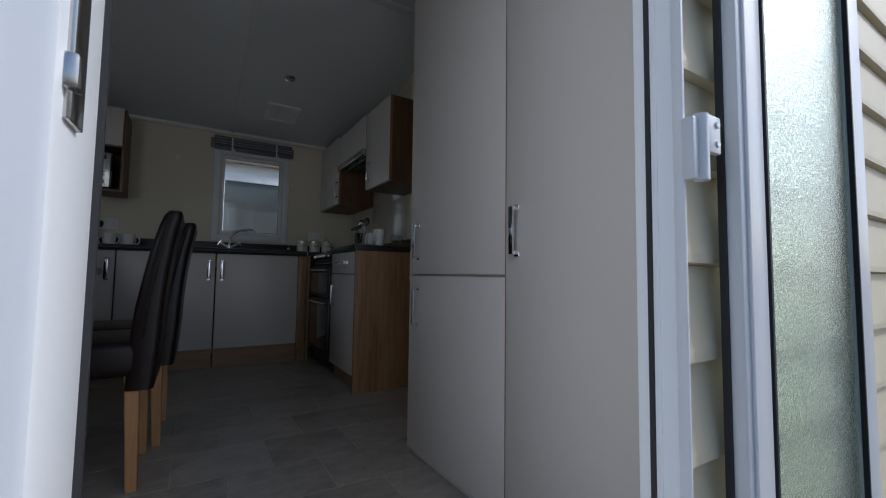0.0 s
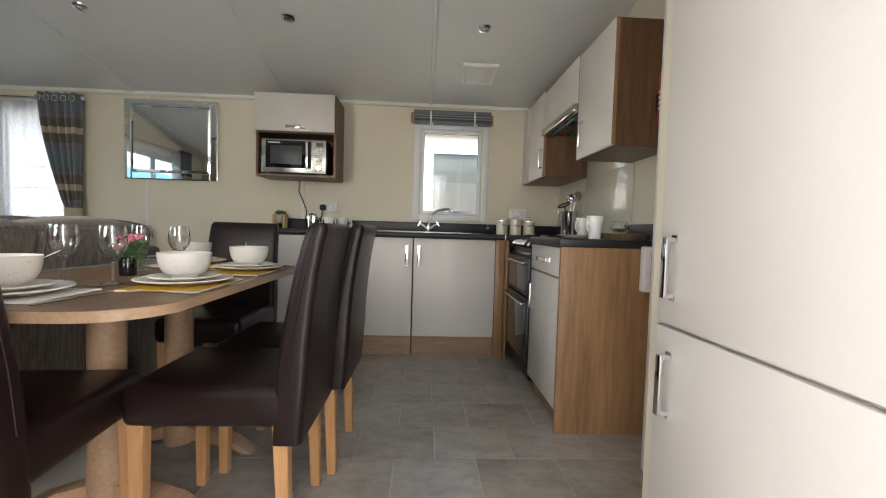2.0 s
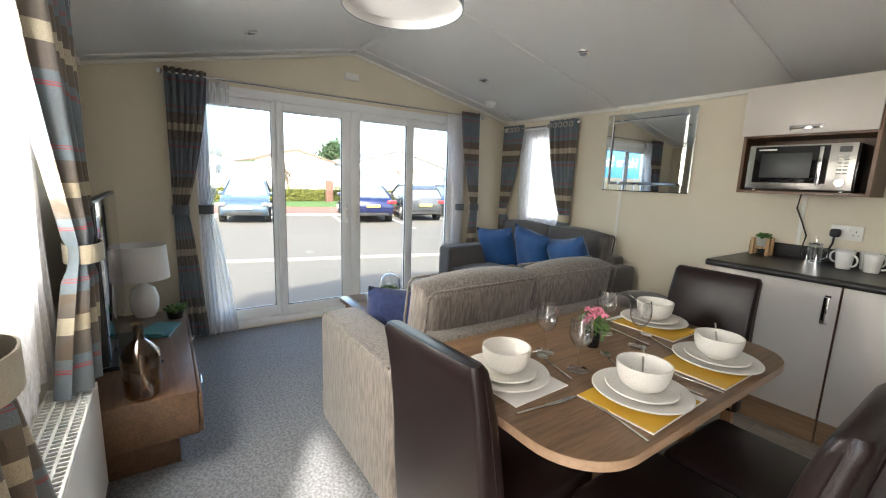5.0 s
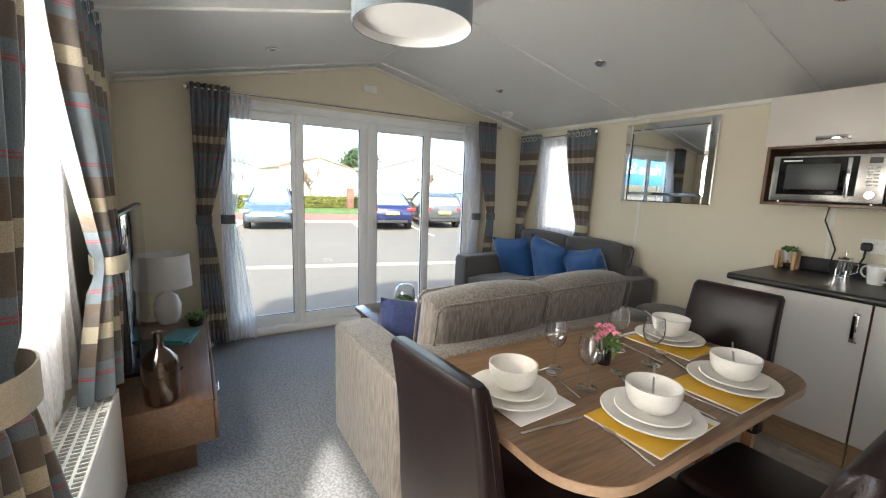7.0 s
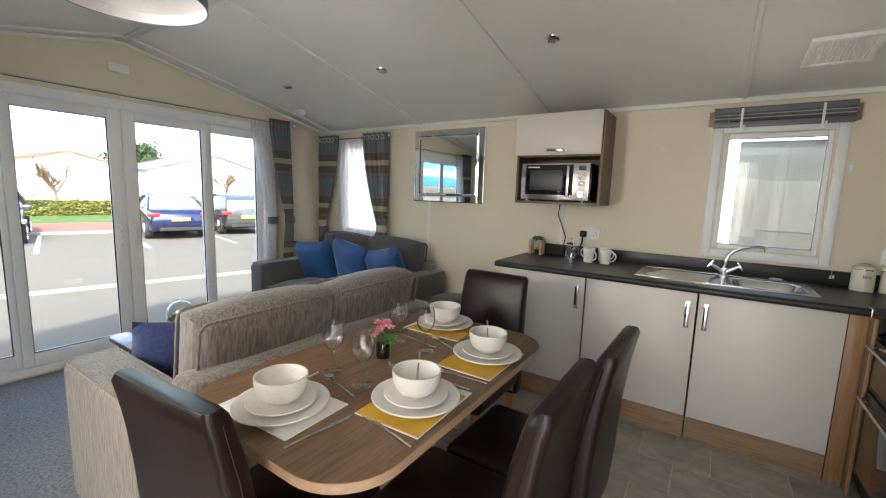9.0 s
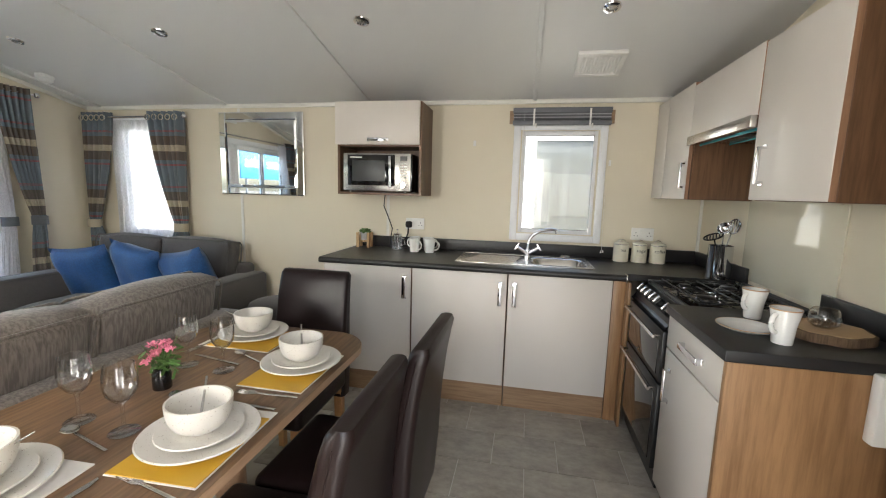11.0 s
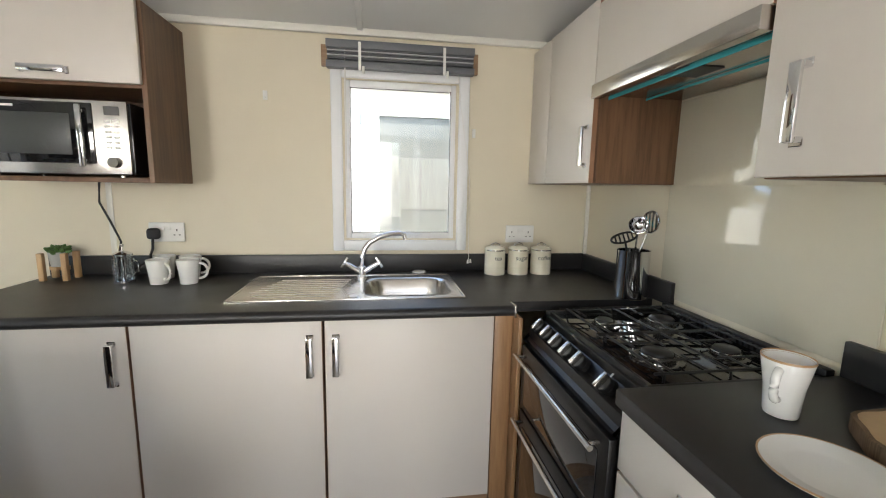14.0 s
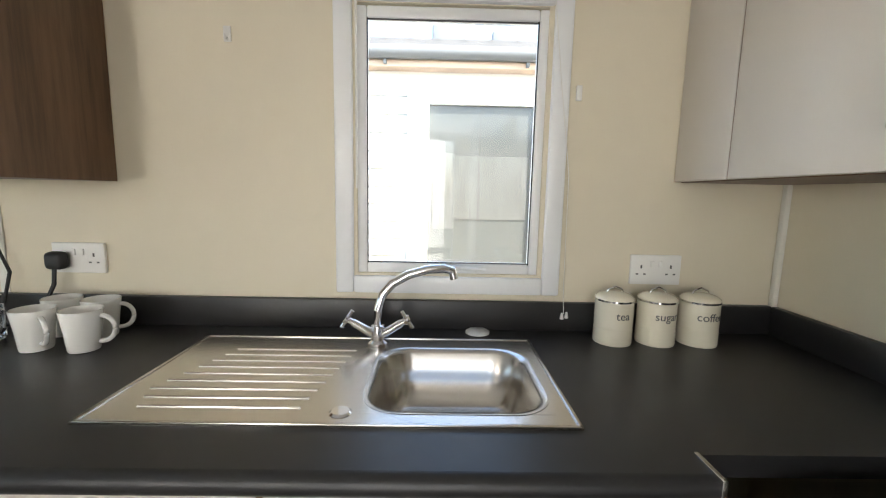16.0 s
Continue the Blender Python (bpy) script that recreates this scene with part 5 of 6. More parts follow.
def curtain(name, label, a, b, depth_dir, z0, z1, mat, tie=None, tie_side=0, flare=1.0, folds=7, amp=.03, thick=.004, group="", tie_mat=TIE, rings=False):
    """A hanging cloth from a to b (x, y of its two top ends); tie: height at which it is gathered towards the end tie_side."""
    a, b = Vector((*a, 0)), Vector((*b, 0))
    o = tuple(a * .5 + b * .5 + Vector((0, 0, z0)))
    c = thing(name, label, "curtain", o, group=group)
    out = Vector((*depth_dir, 0))
    s = Shape(o)
    rows, N, K = [], folds * 10, 36
    rg = random.Random(int(abs(a.x * 100) + abs(b.y * 77)))
    ph = [rg.uniform(.7, 1.3) for _ in range(folds + 2)]
    for k in range(K + 1):
        z = z1 + (z0 - z1) * k / K
        row = []
        if tie is None:
            g = 0
        elif z > tie:
            g = ((z1 - z) / (z1 - tie)) ** 1.6
        else:
            g = 1 - .55 * flare * min(1, (tie - z) / max(.01, tie - z0)) ** .7
        for i in range(N + 1):
            u = i / N
            au = tie_side + (u - tie_side) * (1 - .68 * g)
            p = a.lerp(b, au)
            w = math.sin(u * folds * 2 * math.pi) * amp * ph[int(u * folds)] * (1 - .3 * g)
            w += .012 * math.sin(u * 9 + z * 4) * (k / K)
            gap = 1 if tie is None or abs(z - tie) > .06 else .75
            row.append((p.x + out.x * (w * gap + .02 * g), p.y + out.y * (w * gap + .02 * g), z))
        rows.append(row)
    s.sheet(rows, thick)
    s.done("cloth", mat, c, 80)
    if tie is not None:
        s = Shape(o)
        e0, e1 = a.lerp(b, tie_side), a.lerp(b, tie_side + (1 - 2 * tie_side) * .33)
        mid, hw = (e0 + e1) / 2, (e1 - e0).length / 2 + .012
        d = (b - a).normalized()
        prof = [mid + d * hw * math.cos(t) + out * (.02 + (amp + .022) * math.sin(t)) for t in [2 * math.pi * i / 24 for i in range(25)]]
        s.sheet([[(p.x, p.y, tie + h) for p in prof] for h in (-.035, 0, .035)], .004)
        s.done("tieback", tie_mat, c, 80)
    if rings:
        s = Shape(o)
        for i in range(folds):
            u = (i + .25) / folds
            p = a.lerp(b, u) + out * (amp + .006)
            s.lathe((0, 0, 0), [(.018, -.003), (.027, -.003), (.027, .003), (.018, .003), (.018, -.003)], 20, Matrix.Translation((p.x, p.y, z1 - .05)) @ out.to_track_quat("Z", "Y").to_matrix().to_4x4())
        s.done("eyelet", CHROME, c)
    return c


def rod(name, label, a, b, r=.012):
    s = Shape(a)
    s.rod(a, b, r, seg=14)
    for p in (a, b):
        s.lathe((p[0], p[1], p[2] - .022), [(0, 0), (.014, .004), (.022, .022), (.014, .04), (0, .044)], 16)
    return tagged(s.done(name, CHROME, None, 50), label, "curtain rod", "curtain rods")


rod("curtain_rod", "slim steel curtain rod over the patio doors", (XW + .06, .86, 2.0), (XW + .06, 3.78, 2.0), .008)
curtain("curtain", "plaid brown, cream and blue curtain tied back beside the patio doors", (XW + .06, .89), (XW + .06, 1.15), (1, 0), .03, 2.035, PLAID, 1.03, 0, 1.0, 6, .028, group="plaid curtains")
curtain("curtain", "plaid brown, cream and blue curtain tied back beside the patio doors", (XW + .06, 3.50), (XW + .06, 3.74), (1, 0), .03, 2.035, PLAID, 1.03, 1, 1.0, 6, .028, group="plaid curtains")
curtain("voile_curtain", "sheer white voile tied back at the patio doors", (XW + .035, 1.06), (XW + .035, 1.30), (1, 0), .02, 1.985, SHEER, 1.03, 0, 1.7, 6, .022, .0, group="voile curtains")
curtain("voile_curtain", "sheer white voile tied back at the patio doors", (XW + .035, 3.32), (XW + .035, 3.56), (1, 0), .02, 1.985, SHEER, 1.03, 1, 1.4, 6, .022, .0, group="voile curtains")
rod("curtain_rod", "slim steel curtain rod over the lounge window", (-3.36, YN - .07, 1.9), (-2.36, YN - .07, 1.9), .009)
curtain("curtain", "plaid curtain tied back at the lounge window", (-3.38, YN - .07), (-3.10, YN - .07), (0, -1), .5, 1.94, PLAID, .98, 0, 1.0, 5, .03, group="plaid curtains", tie_mat=CREAMTIE, rings=True)
curtain("curtain", "plaid curtain tied back at the lounge window", (-2.70, YN - .07), (-2.37, YN - .07), (0, -1), .5, 1.94, PLAID, .98, 1, 1.0, 5, .03, group="plaid curtains", tie_mat=CREAMTIE, rings=True)
curtain("voile_curtain", "sheer white voile across the lounge window", (-3.15, YN - .03), (-2.5, YN - .03), (0, -1), .8, 1.88, SHEER, None, 0, 1.0, 10, .012, .0, group="voile curtains")
rod("curtain_rod", "slim steel curtain rod over the radiator window", (-1.95, YS + .1, 1.93), (-.45, YS + .1, 1.93), .009)
curtain("curtain", "plaid curtain tied back at the window over the radiator", (-1.05, YS + .12), (-.52, YS + .12), (0, 1), .56, 1.965, PLAID, 1.0, 1, 1.2, 5, .04, group="plaid curtains", tie_mat=CREAMTIE, rings=True)
curtain("curtain", "plaid curtain tied back at the window over the radiator", (-1.9, YS + .12), (-1.30, YS + .12), (0, 1), .56, 1.965, PLAID, 1.0, 0, 1.2, 5, .04, group="plaid curtains", tie_mat=CREAMTIE, rings=True)
curtain("voile_curtain", "sheer white voile across the radiator window", (-1.66, YS + .05), (-.74, YS + .05), (0, 1), .62, 1.92, SHEER, None, 0, 1.0, 12, .016, .0, group="voile curtains")

# mirror with bevelled border strips
o = (-1.69, YN - .02, 1.274)
mr = thing("wall_mirror", "frameless rectangular mirror with a wide mirrored border", "mirror", o)
mx0, mx1, mz0, mz1, bw = -2.075, -1.312, 1.276, 1.936, .062
s = Shape(o)
s.box(mx0 + .01, mx1 - .01, YN - .016, YN - .001, mz0 + .01, mz1 - .01)
s.done("backing", GREYPL, mr)
def bevel_pane(x0, x1, z0, z1, y, e):
    q = Shape(o)
    q.box(x0, x1, y - .002, y + .004, z0, z1)
    g = [q.bm.verts.new((x, y - .007, z)) for x, z in ((x0 + e, z0 + e), (x1 - e, z0 + e), (x1 - e, z1 - e), (x0 + e, z1 - e))]
    h = [q.bm.verts.new((x, y - .0021, z)) for x, z in ((x0, z0), (x1, z0), (x1, z1), (x0, z1))]
    q.bm.faces.new(g)
    for i in range(4):
        q.bm.faces.new((h[i], h[(i + 1) % 4], g[(i + 1) % 4], g[i]))
    q.done("mirror_pane", MIRROR, mr, 0)
bevel_pane(mx0 + bw, mx1 - bw, mz0 + bw, mz1 - bw, YN - .022, .018)
for b in ((mx0, mx0 + bw, mz0, mz1), (mx1 - bw, mx1, mz0, mz1), (mx0 + bw, mx1 - bw, mz0, mz0 + bw), (mx0 + bw, mx1 - bw, mz1 - bw, mz1)):
    bevel_pane(b[0], b[1], b[2], b[3], YN - .02, .008)

# pendant shade
o = (-.93, 1.47, 1.83)
pd = thing("pendant_lamp", "drum pendant shade in pale plaid cloth", "pendant lamp", o)
s = Shape(o)
s.lathe(o, [(.185, 0), (.185, .2), (.182, .2), (.182, 0), (.185, 0)], 56)
s.done("shade", PLAIDS, pd)
s = Shape(o)
s.lathe(o, [(.1815, .002), (.1815, .198)], 56)
s.lathe((o[0], o[1], o[2] + .03), [(0, 0), (.181, 0), (.181, .003), (0, .003)], 56)
s.done("liner", SHADEW, pd)
s = Shape(o)
s.rod((o[0], o[1], 1.9), (o[0], o[1], roof_z(o[1])), .004, seg=8)
s.lathe((o[0], o[1], roof_z(o[1]) - .03), [(0, 0), (.045, .005), (.05, .03), (0, .04)], 24)
s.done("flex", WHITEPL, pd)

# ceiling fittings
def spot(x, y):
    sl = math.atan2(RIDGE - EAVE, YN - YR) * (-1 if y > YR else 1)
    m = Matrix.Translation((x, y, roof_z(y) - .001)) @ Matrix.Rotation(sl, 4, "X")
    p = thing("spotlight", "small chrome recessed ceiling spotlight, unlit", "spotlight", (x, y, roof_z(y)), group="ceiling spotlights")
    p.matrix_world = m
    s = Shape()
    s.lathe((0, 0, 0), [(.024, -.004), (.028, -.008), (.04, -.006), (.043, 0), (.024, 0), (.024, -.004)], 28)
    s.done("ring", CHROME, p, 50)
    s = Shape()
    s.lathe((0, 0, -.003), [(0, .002), (.014, -.001), (.024, .0015), (.024, .002)], 24)
    s.done("bulb", STEEL, p, 50)


for x in (.785, -.437, -1.668, -2.725):
    spot(x, 3.255)
spot(-2.75, 1.36)
m = Matrix.Translation((.815, 3.73, roof_z(3.73) - .002)) @ Matrix.Rotation(math.atan2(RIDGE - EAVE, YN - YR) * -1, 4, "X")
vt = thing("ceiling_vent", "square white ceiling vent with grid", "vent")
vt.matrix_world = m
s = Shape()
for b in ((-.13, .13, -.13, -.10), (-.13, .13, .10, .13), (-.13, -.10, -.1, .1), (.10, .13, -.1, .1)):
    s.box(b[0], b[1], b[2], b[3], -.022, 0, .004)
s.done("frame", WHITEPL, vt)
s = Shape()
for i in range(13):
    q = -.096 + i * .016
    s.box(q - .003, q + .003, -.1, .1, -.016, -.008)
    s.box(-.1, .1, q - .003, q + .003, -.015, -.009)
s.done("grid", WHITEPL, vt)
s = Shape((-3.11, 3.675, 0))
s.lathe((-3.11, 3.675, roof_z(3.675) - .05), [(0, 0), (.03, .0), (.045, .012), (.05, .03), (.055, .032), (.055, .06), (0, .06)], 28)
tagged(s.done("smoke_alarm", WHITEPL, None, 40), "round white smoke alarm on the ceiling", "smoke alarm")
s = Shape((XW, 2.3, 2.19))
s.box(XW + .001, XW + .024, 2.23, 2.36, 2.165, 2.225, .004)
s.box(XW + .024, XW + .028, 2.27, 2.32, 2.185, 2.205, .002)
tagged(s.done("alarm_sensor", WHITEPL), "small white wall box above the patio doors", "sensor")

# ---- small kitchen things ----
def mug(x, y, rz, z=.9006, flare=1.0, rim=False, label="white china mug on the worktop", group="white mugs on the worktop", h=.1):
    p = thing("mug", label, "mug", (x, y, z), rz, group)
    s = Shape()
    r = .035 if rim else .04
    s.lathe((0, 0, 0), [(0, .001), (r * .78, .001), (r * .82, .006), (r * .92, h * .5), (r * 1.08 * flare, h - .002), (r * 1.06 * flare, h), (r * 1.0 * flare, h - .002), (r * .85, h * .5), (r * .75, .008), (0, .007)], 32)
    s.tube([(r * (.88 + (.62 if rim else .85) * math.sin(a) ** .8), 0, h * ((.6 if rim else .52) - (.26 if rim else .32) * math.cos(a))) for a in [math.pi * i / 12 for i in range(13)]], .0075 if rim else .0055, 10)
    s.done("body", WHITECHINA, p, 50)
    if rim:
        s = Shape()
        s.lathe((0, 0, h), [(r * 1.09 * flare, -.003), (r * 1.075 * flare, .0012), (r * .99 * flare, -.003)], 32)
        s.done("rim", GOLDRIM, p, 50)


mug(-.335, 4.0, -30)
mug(-.222, 4.0, 10)
mug(-.36, 4.105, 160)
mug(-.255, 4.1, 20)
mug(1.306, 2.832, 205, flare=1.1, rim=True, label="white mug with brown rim by the cooker", group="rimmed mugs", h=.112)
mug(1.252, 2.545, 205, flare=1.1, rim=True, label="white mug with brown rim near the worktop end", group="rimmed mugs", h=.112)
s = Shape((1.205, 2.665, .9006))
s.lathe((1.205, 2.665, .9006), plate_prof(.086, .014), 40)
sc = tagged(s.done("saucer", WHITECHINA, None, 40), "white saucer with a thin brown rim", "saucer")
s = Shape((1.205, 2.665, .9006))
s.lathe((1.205, 2.665, .9006), [(.0845, .0135), (.0868, .0152), (.0872, .0175), (.0845, .0172), (.0845, .0135)], 40)
s.done("rim", GOLDRIM, sc, 50)
s = Shape((1.44, 2.665, .9006))
rg = random.Random(2)
ol = [((.118 + .006 * math.sin(i * 1.1) + rg.uniform(-.003, .003)) * math.cos(2 * math.pi * i / 40) + 1.44, (.118 + .006 * math.sin(i * 1.1)) * math.sin(2 * math.pi * i / 40) + 2.665) for i in range(40)]
s.prism(ol, .9008, .93, None, .002)
ws = tagged(s.done("wood_slice", BARK), "round wood slice board with bark edge", "board")
s = Shape((1.44, 2.665, .9006))
s.prism([(1.44 + (x - 1.44) * .93, 2.665 + (y - 2.665) * .93) for x, y in ol], .9301, .9312)
s.done("cut_face", SLICE, ws)
c = (1.43, 2.66, .9315)
gb = thing("glass_bowl", "round clear glass bowl of dried seeds on the wood slice", "bowl", c)
s = Shape(c)
s.lathe(c, [(0, .0005), (.026, .0005), (.043, .016), (.046, .034), (.038, .056), (.034, .062), (.032, .062), (.0365, .055), (.044, .034), (.041, .017), (.025, .003), (0, .003)], 32)
s.done("vessel", TABLEGLASS, gb, 60)
s = Shape(c)
for i in range(60):
    a, r = rg.uniform(0, 6.28), rg.uniform(0, .03)
    s.box(-.004, .004, -.003, .003, -.002, .002, .001, 1, Matrix.Translation((c[0] + r * math.cos(a), c[1] + r * math.sin(a), c[2] + .008 + rg.uniform(0, .016))) @ Euler((rg.uniform(0, 3), rg.uniform(0, 3), a)).to_matrix().to_4x4())
s.done("seed", BARK, gb)

for x, t in ((1.105, "tea"), (1.222, "sugar"), (1.338, "coffee")):
    c = (x, 4.115, .9006)
    k = thing("canister", "cream enamel canister lettered " + t, "canister", c, group="tea, sugar and coffee canisters")
    s = Shape(c)
    prof = [(0, 0), (.049, 0), (.0495, .003)]
    for i in range(5):
        prof += [(.0505, .008 + i * .008), (.0488, .012 + i * .008)]
    prof += [(.0495, .052), (.0495, .116), (0, .116)]
    s.lathe(c, prof, 40)
    s.done("tin", ENAMEL, k, 60)
    s = Shape(c)
    s.lathe((c[0], c[1], c[2] + .116), [(.0505, 0), (.0505, .005), (.049, .005)], 40)
    s.tube([(c[0] - .025, c[1], c[2] + .131), (c[0] - .018, c[1], c[2] + .145), (c[0], c[1], c[2] + .152), (c[0] + .018, c[1], c[2] + .145), (c[0] + .025, c[1], c[2] + .131)], .003, 8)
    s.done("rim", CHROME, k, 50)
    s = Shape(c)
    s.lathe((c[0], c[1], c[2] + .12), [(.0498, 0), (.049, .006), (.04, .013), (.02, .018), (0, .019)], 40)
    s.done("lid", ENAMEL, k, 60)
    tx = words(t, .03, pose(0, 0, 0, 90, 0, 0), INK, k)
    me = tx.data
    for v in me.vertices:
        a = v.co.x / .0497 + .1
        rr = .0501 - v.co.y
        v.co = Vector((rr * math.sin(a), -rr * math.cos(a), v.co.z + .082))

c = (1.522, 3.648, .9006)
up = thing("utensil_pot", "polished steel utensil pot with ladle and slotted spoons", "utensil pot", c)
s = Shape(c)
s.lathe(c, [(0, .001), (.057, .001), (.06, .004), (.06, .184), (.062, .188), (.058, .186), (.057, .006), (0, .006)], 40)
s.done("pot", CHROME, up, 40)
# each leans outwards from the foot of the pot; the heads turn towards the room
for dx, dy, top, kind in ((-.04, .0, .222, "turner"), (.0, -.014, .252, "ladle"), (.034, -.026, .268, "slotted_spoon")):
    s = Shape(c)
    b, t = Vector(c) + Vector((-dx * .5, -dy * .5, .01)), Vector(c) + Vector((dx, dy, top))
    d = (t - b).normalized()
    s.rod(b, t, .0042, seg=8)
    m = Matrix.Translation(t + d * .03) @ Euler((radians(62), 0, radians(-38))).to_matrix().to_4x4()
    if kind == "turner":
        m = Matrix.Translation(t + Vector((-.006, 0, .012))) @ Euler((radians(28), radians(-18), radians(-30))).to_matrix().to_4x4()
        ring = [(.04 * math.cos(a) * 1.15, .032 * math.sin(a), 0) for a in [2 * math.pi * i / 24 for i in range(25)]]
        s.tube([m @ Vector(p) for p in ring], .0045, 6)
        for i in range(5):
            x = -.03 + i * .015
            h = .031 * math.sqrt(1 - (x / .046) ** 2)
            s.box(x - .003, x + .003, -h, h, -.0018, .0018, 0, 1, m)
    elif kind == "ladle":
        s.lathe((0, 0, 0), [(0, -.026), (.018, -.022), (.031, -.008), (.036, .006), (.034, .007), (.029, -.006), (.016, -.019), (0, -.022)], 24, m)
    else:
        ring = [(.027 * math.cos(a), .043 * math.sin(a), 0) for a in [2 * math.pi * i / 24 for i in range(25)]]
        s.tube([m @ Vector(p) for p in ring], .0045, 6)
        for i in range(4):
            x = -.018 + i * .012
            h = .042 * math.sqrt(1 - (x / .027) ** 2)
            s.box(x - .0032, x + .0032, -h, h, -.0015, .0015, 0, 1, m)
    s.done(kind, CHROME if kind != "turner" else BLACKM, up, 50)

c = (-.472, 4.018, .9006)
cf = thing("cafetiere", "small glass cafetiere in a chrome frame", "cafetiere", c)
s = Shape(c)
s.lathe(c, [(.031, .012), (.031, .115), (.029, .115), (.029, .014), (0, .013), (0, .012), (.031, .012)], 28)
s.done("beaker", TABLEGLASS, cf, 60)
s = Shape(c)
s.lathe((c[0], c[1], c[2] + .114), [(.033, 0), (.034, .008), (.02, .016), (.004, .02), (.003, .036), (.008, .04), (.008, .046), (0, .048)], 28)
s.lathe((c[0], c[1], c[2] + .004), [(0, 0), (.033, 0), (.033, .01), (0, .011)], 28)
for a in (0.6, 2.2, 3.7, 5.3):
    s.box(c[0] + .033 * math.cos(a) - .003, c[0] + .033 * math.cos(a) + .003, c[1] + .033 * math.sin(a) - .002, c[1] + .033 * math.sin(a) + .002, c[2], c[2] + .1)
s.tube([(c[0] + .033, c[1], c[2] + .095), (c[0] + .058, c[1] - .01, c[2] + .09), (c[0] + .06, c[1] - .01, c[2] + .05), (c[0] + .033, c[1], c[2] + .03)], .0045, 8)
s.done("frame", CHROME, cf, 50)

c = (-.765, 4.11, .9006)
ps = thing("plant_stand", "little four-legged bamboo stand", "plant stand", c)
for dx in (-.043, .043):
    for dy in (-.034, .034):
        s = Shape(c)
        s.box(c[0] + dx - .01, c[0] + dx + .01, c[1] + dy - .01, c[1] + dy + .01, c[2], c[2] + .115, .003)
        s.done("leg", BAMBOO, ps)
s = Shape(c)
s.box(c[0] - .034, c[0] + .034, c[1] - .01, c[1] + .01, c[2] + .04, c[2] + .056, .002)
s.box(c[0] - .009, c[0] + .009, c[1] - .034, c[1] + .034, c[2] + .0405, c[2] + .0555, .002)
s.done("cross_rail", BAMBOO, ps)
succulent("potted_plant", "green succulent in a grey pot on the bamboo stand", (c[0], c[1], c[2] + .057), .034, .06, plain("grey concrete pot", (.42, .42, .4), .8), 24, .05, 4)
s = Shape((.742, 4.165, .9006))
s.lathe((.742, 4.165, .9006), [(0, 0), (.034, 0), (.034, .004), (.028, .008), (0, .009)], 28)
tagged(s.done("plastic_disc", WHITEPL, None, 40), "white round plastic disc behind the sink", "lid")

# fire safety
o = (1.47, 2.42, .67)
fb = thing("fire_blanket_box", "white fire blanket box with red label on the unit end", "fire blanket", o)
s = Shape(o)
s.box(1.42, 1.60, 2.395, 2.434, .67, .875, .008)
s.done("case", WHITEPL, fb)
s = Shape(o)
s.box(1.45, 1.575, 2.3925, 2.3948, .70, .85, .001)
s.done("label", REDP, fb)
words("BL", .034, pose(.0 + .005, -.0285, .145, 90, 0, 0), WHITEPL, fb)
s = Shape(o)
for i in range(5):
    s.box(1.458, 1.56, 2.3918, 2.3926, .72 + i * .013, .725 + i * .013)
s.done("text_bar", plain("pale red print", (.7, .3, .3), .5), fb)
o = (1.53, 2.46, 1.40)
fe = thing("fire_extinguisher", "small red fire extinguisher hung on the cabinet side", "fire extinguisher", o)
s = Shape(o)
s.lathe((1.53, 2.464, 1.42), [(0, 0), (.034, .0), (.04, .01), (.04, .24), (.03, .275), (.014, .29), (0, .29)], 28)
s.done("cylinder", REDP, fe, 50)
s = Shape(o)
s.rod((1.53, 2.464, 1.70), (1.53, 2.464, 1.735), .013, seg=14)
s.box(1.49, 1.57, 2.454, 2.474, 1.735, 1.75, .003)
s.box(1.495, 1.565, 2.496, 2.507, 1.50, 1.58, .002)
s.done("valve", BLACKM, fe)
s = Shape(o)
for i in range(4):
    s.lathe((1.53, 2.464, 1.50 + i * .025), [(.0403, 0), (.0405, .001), (.0405, .009), (.0403, .01)], 28)
s.done("label", WHITEPL, fe)


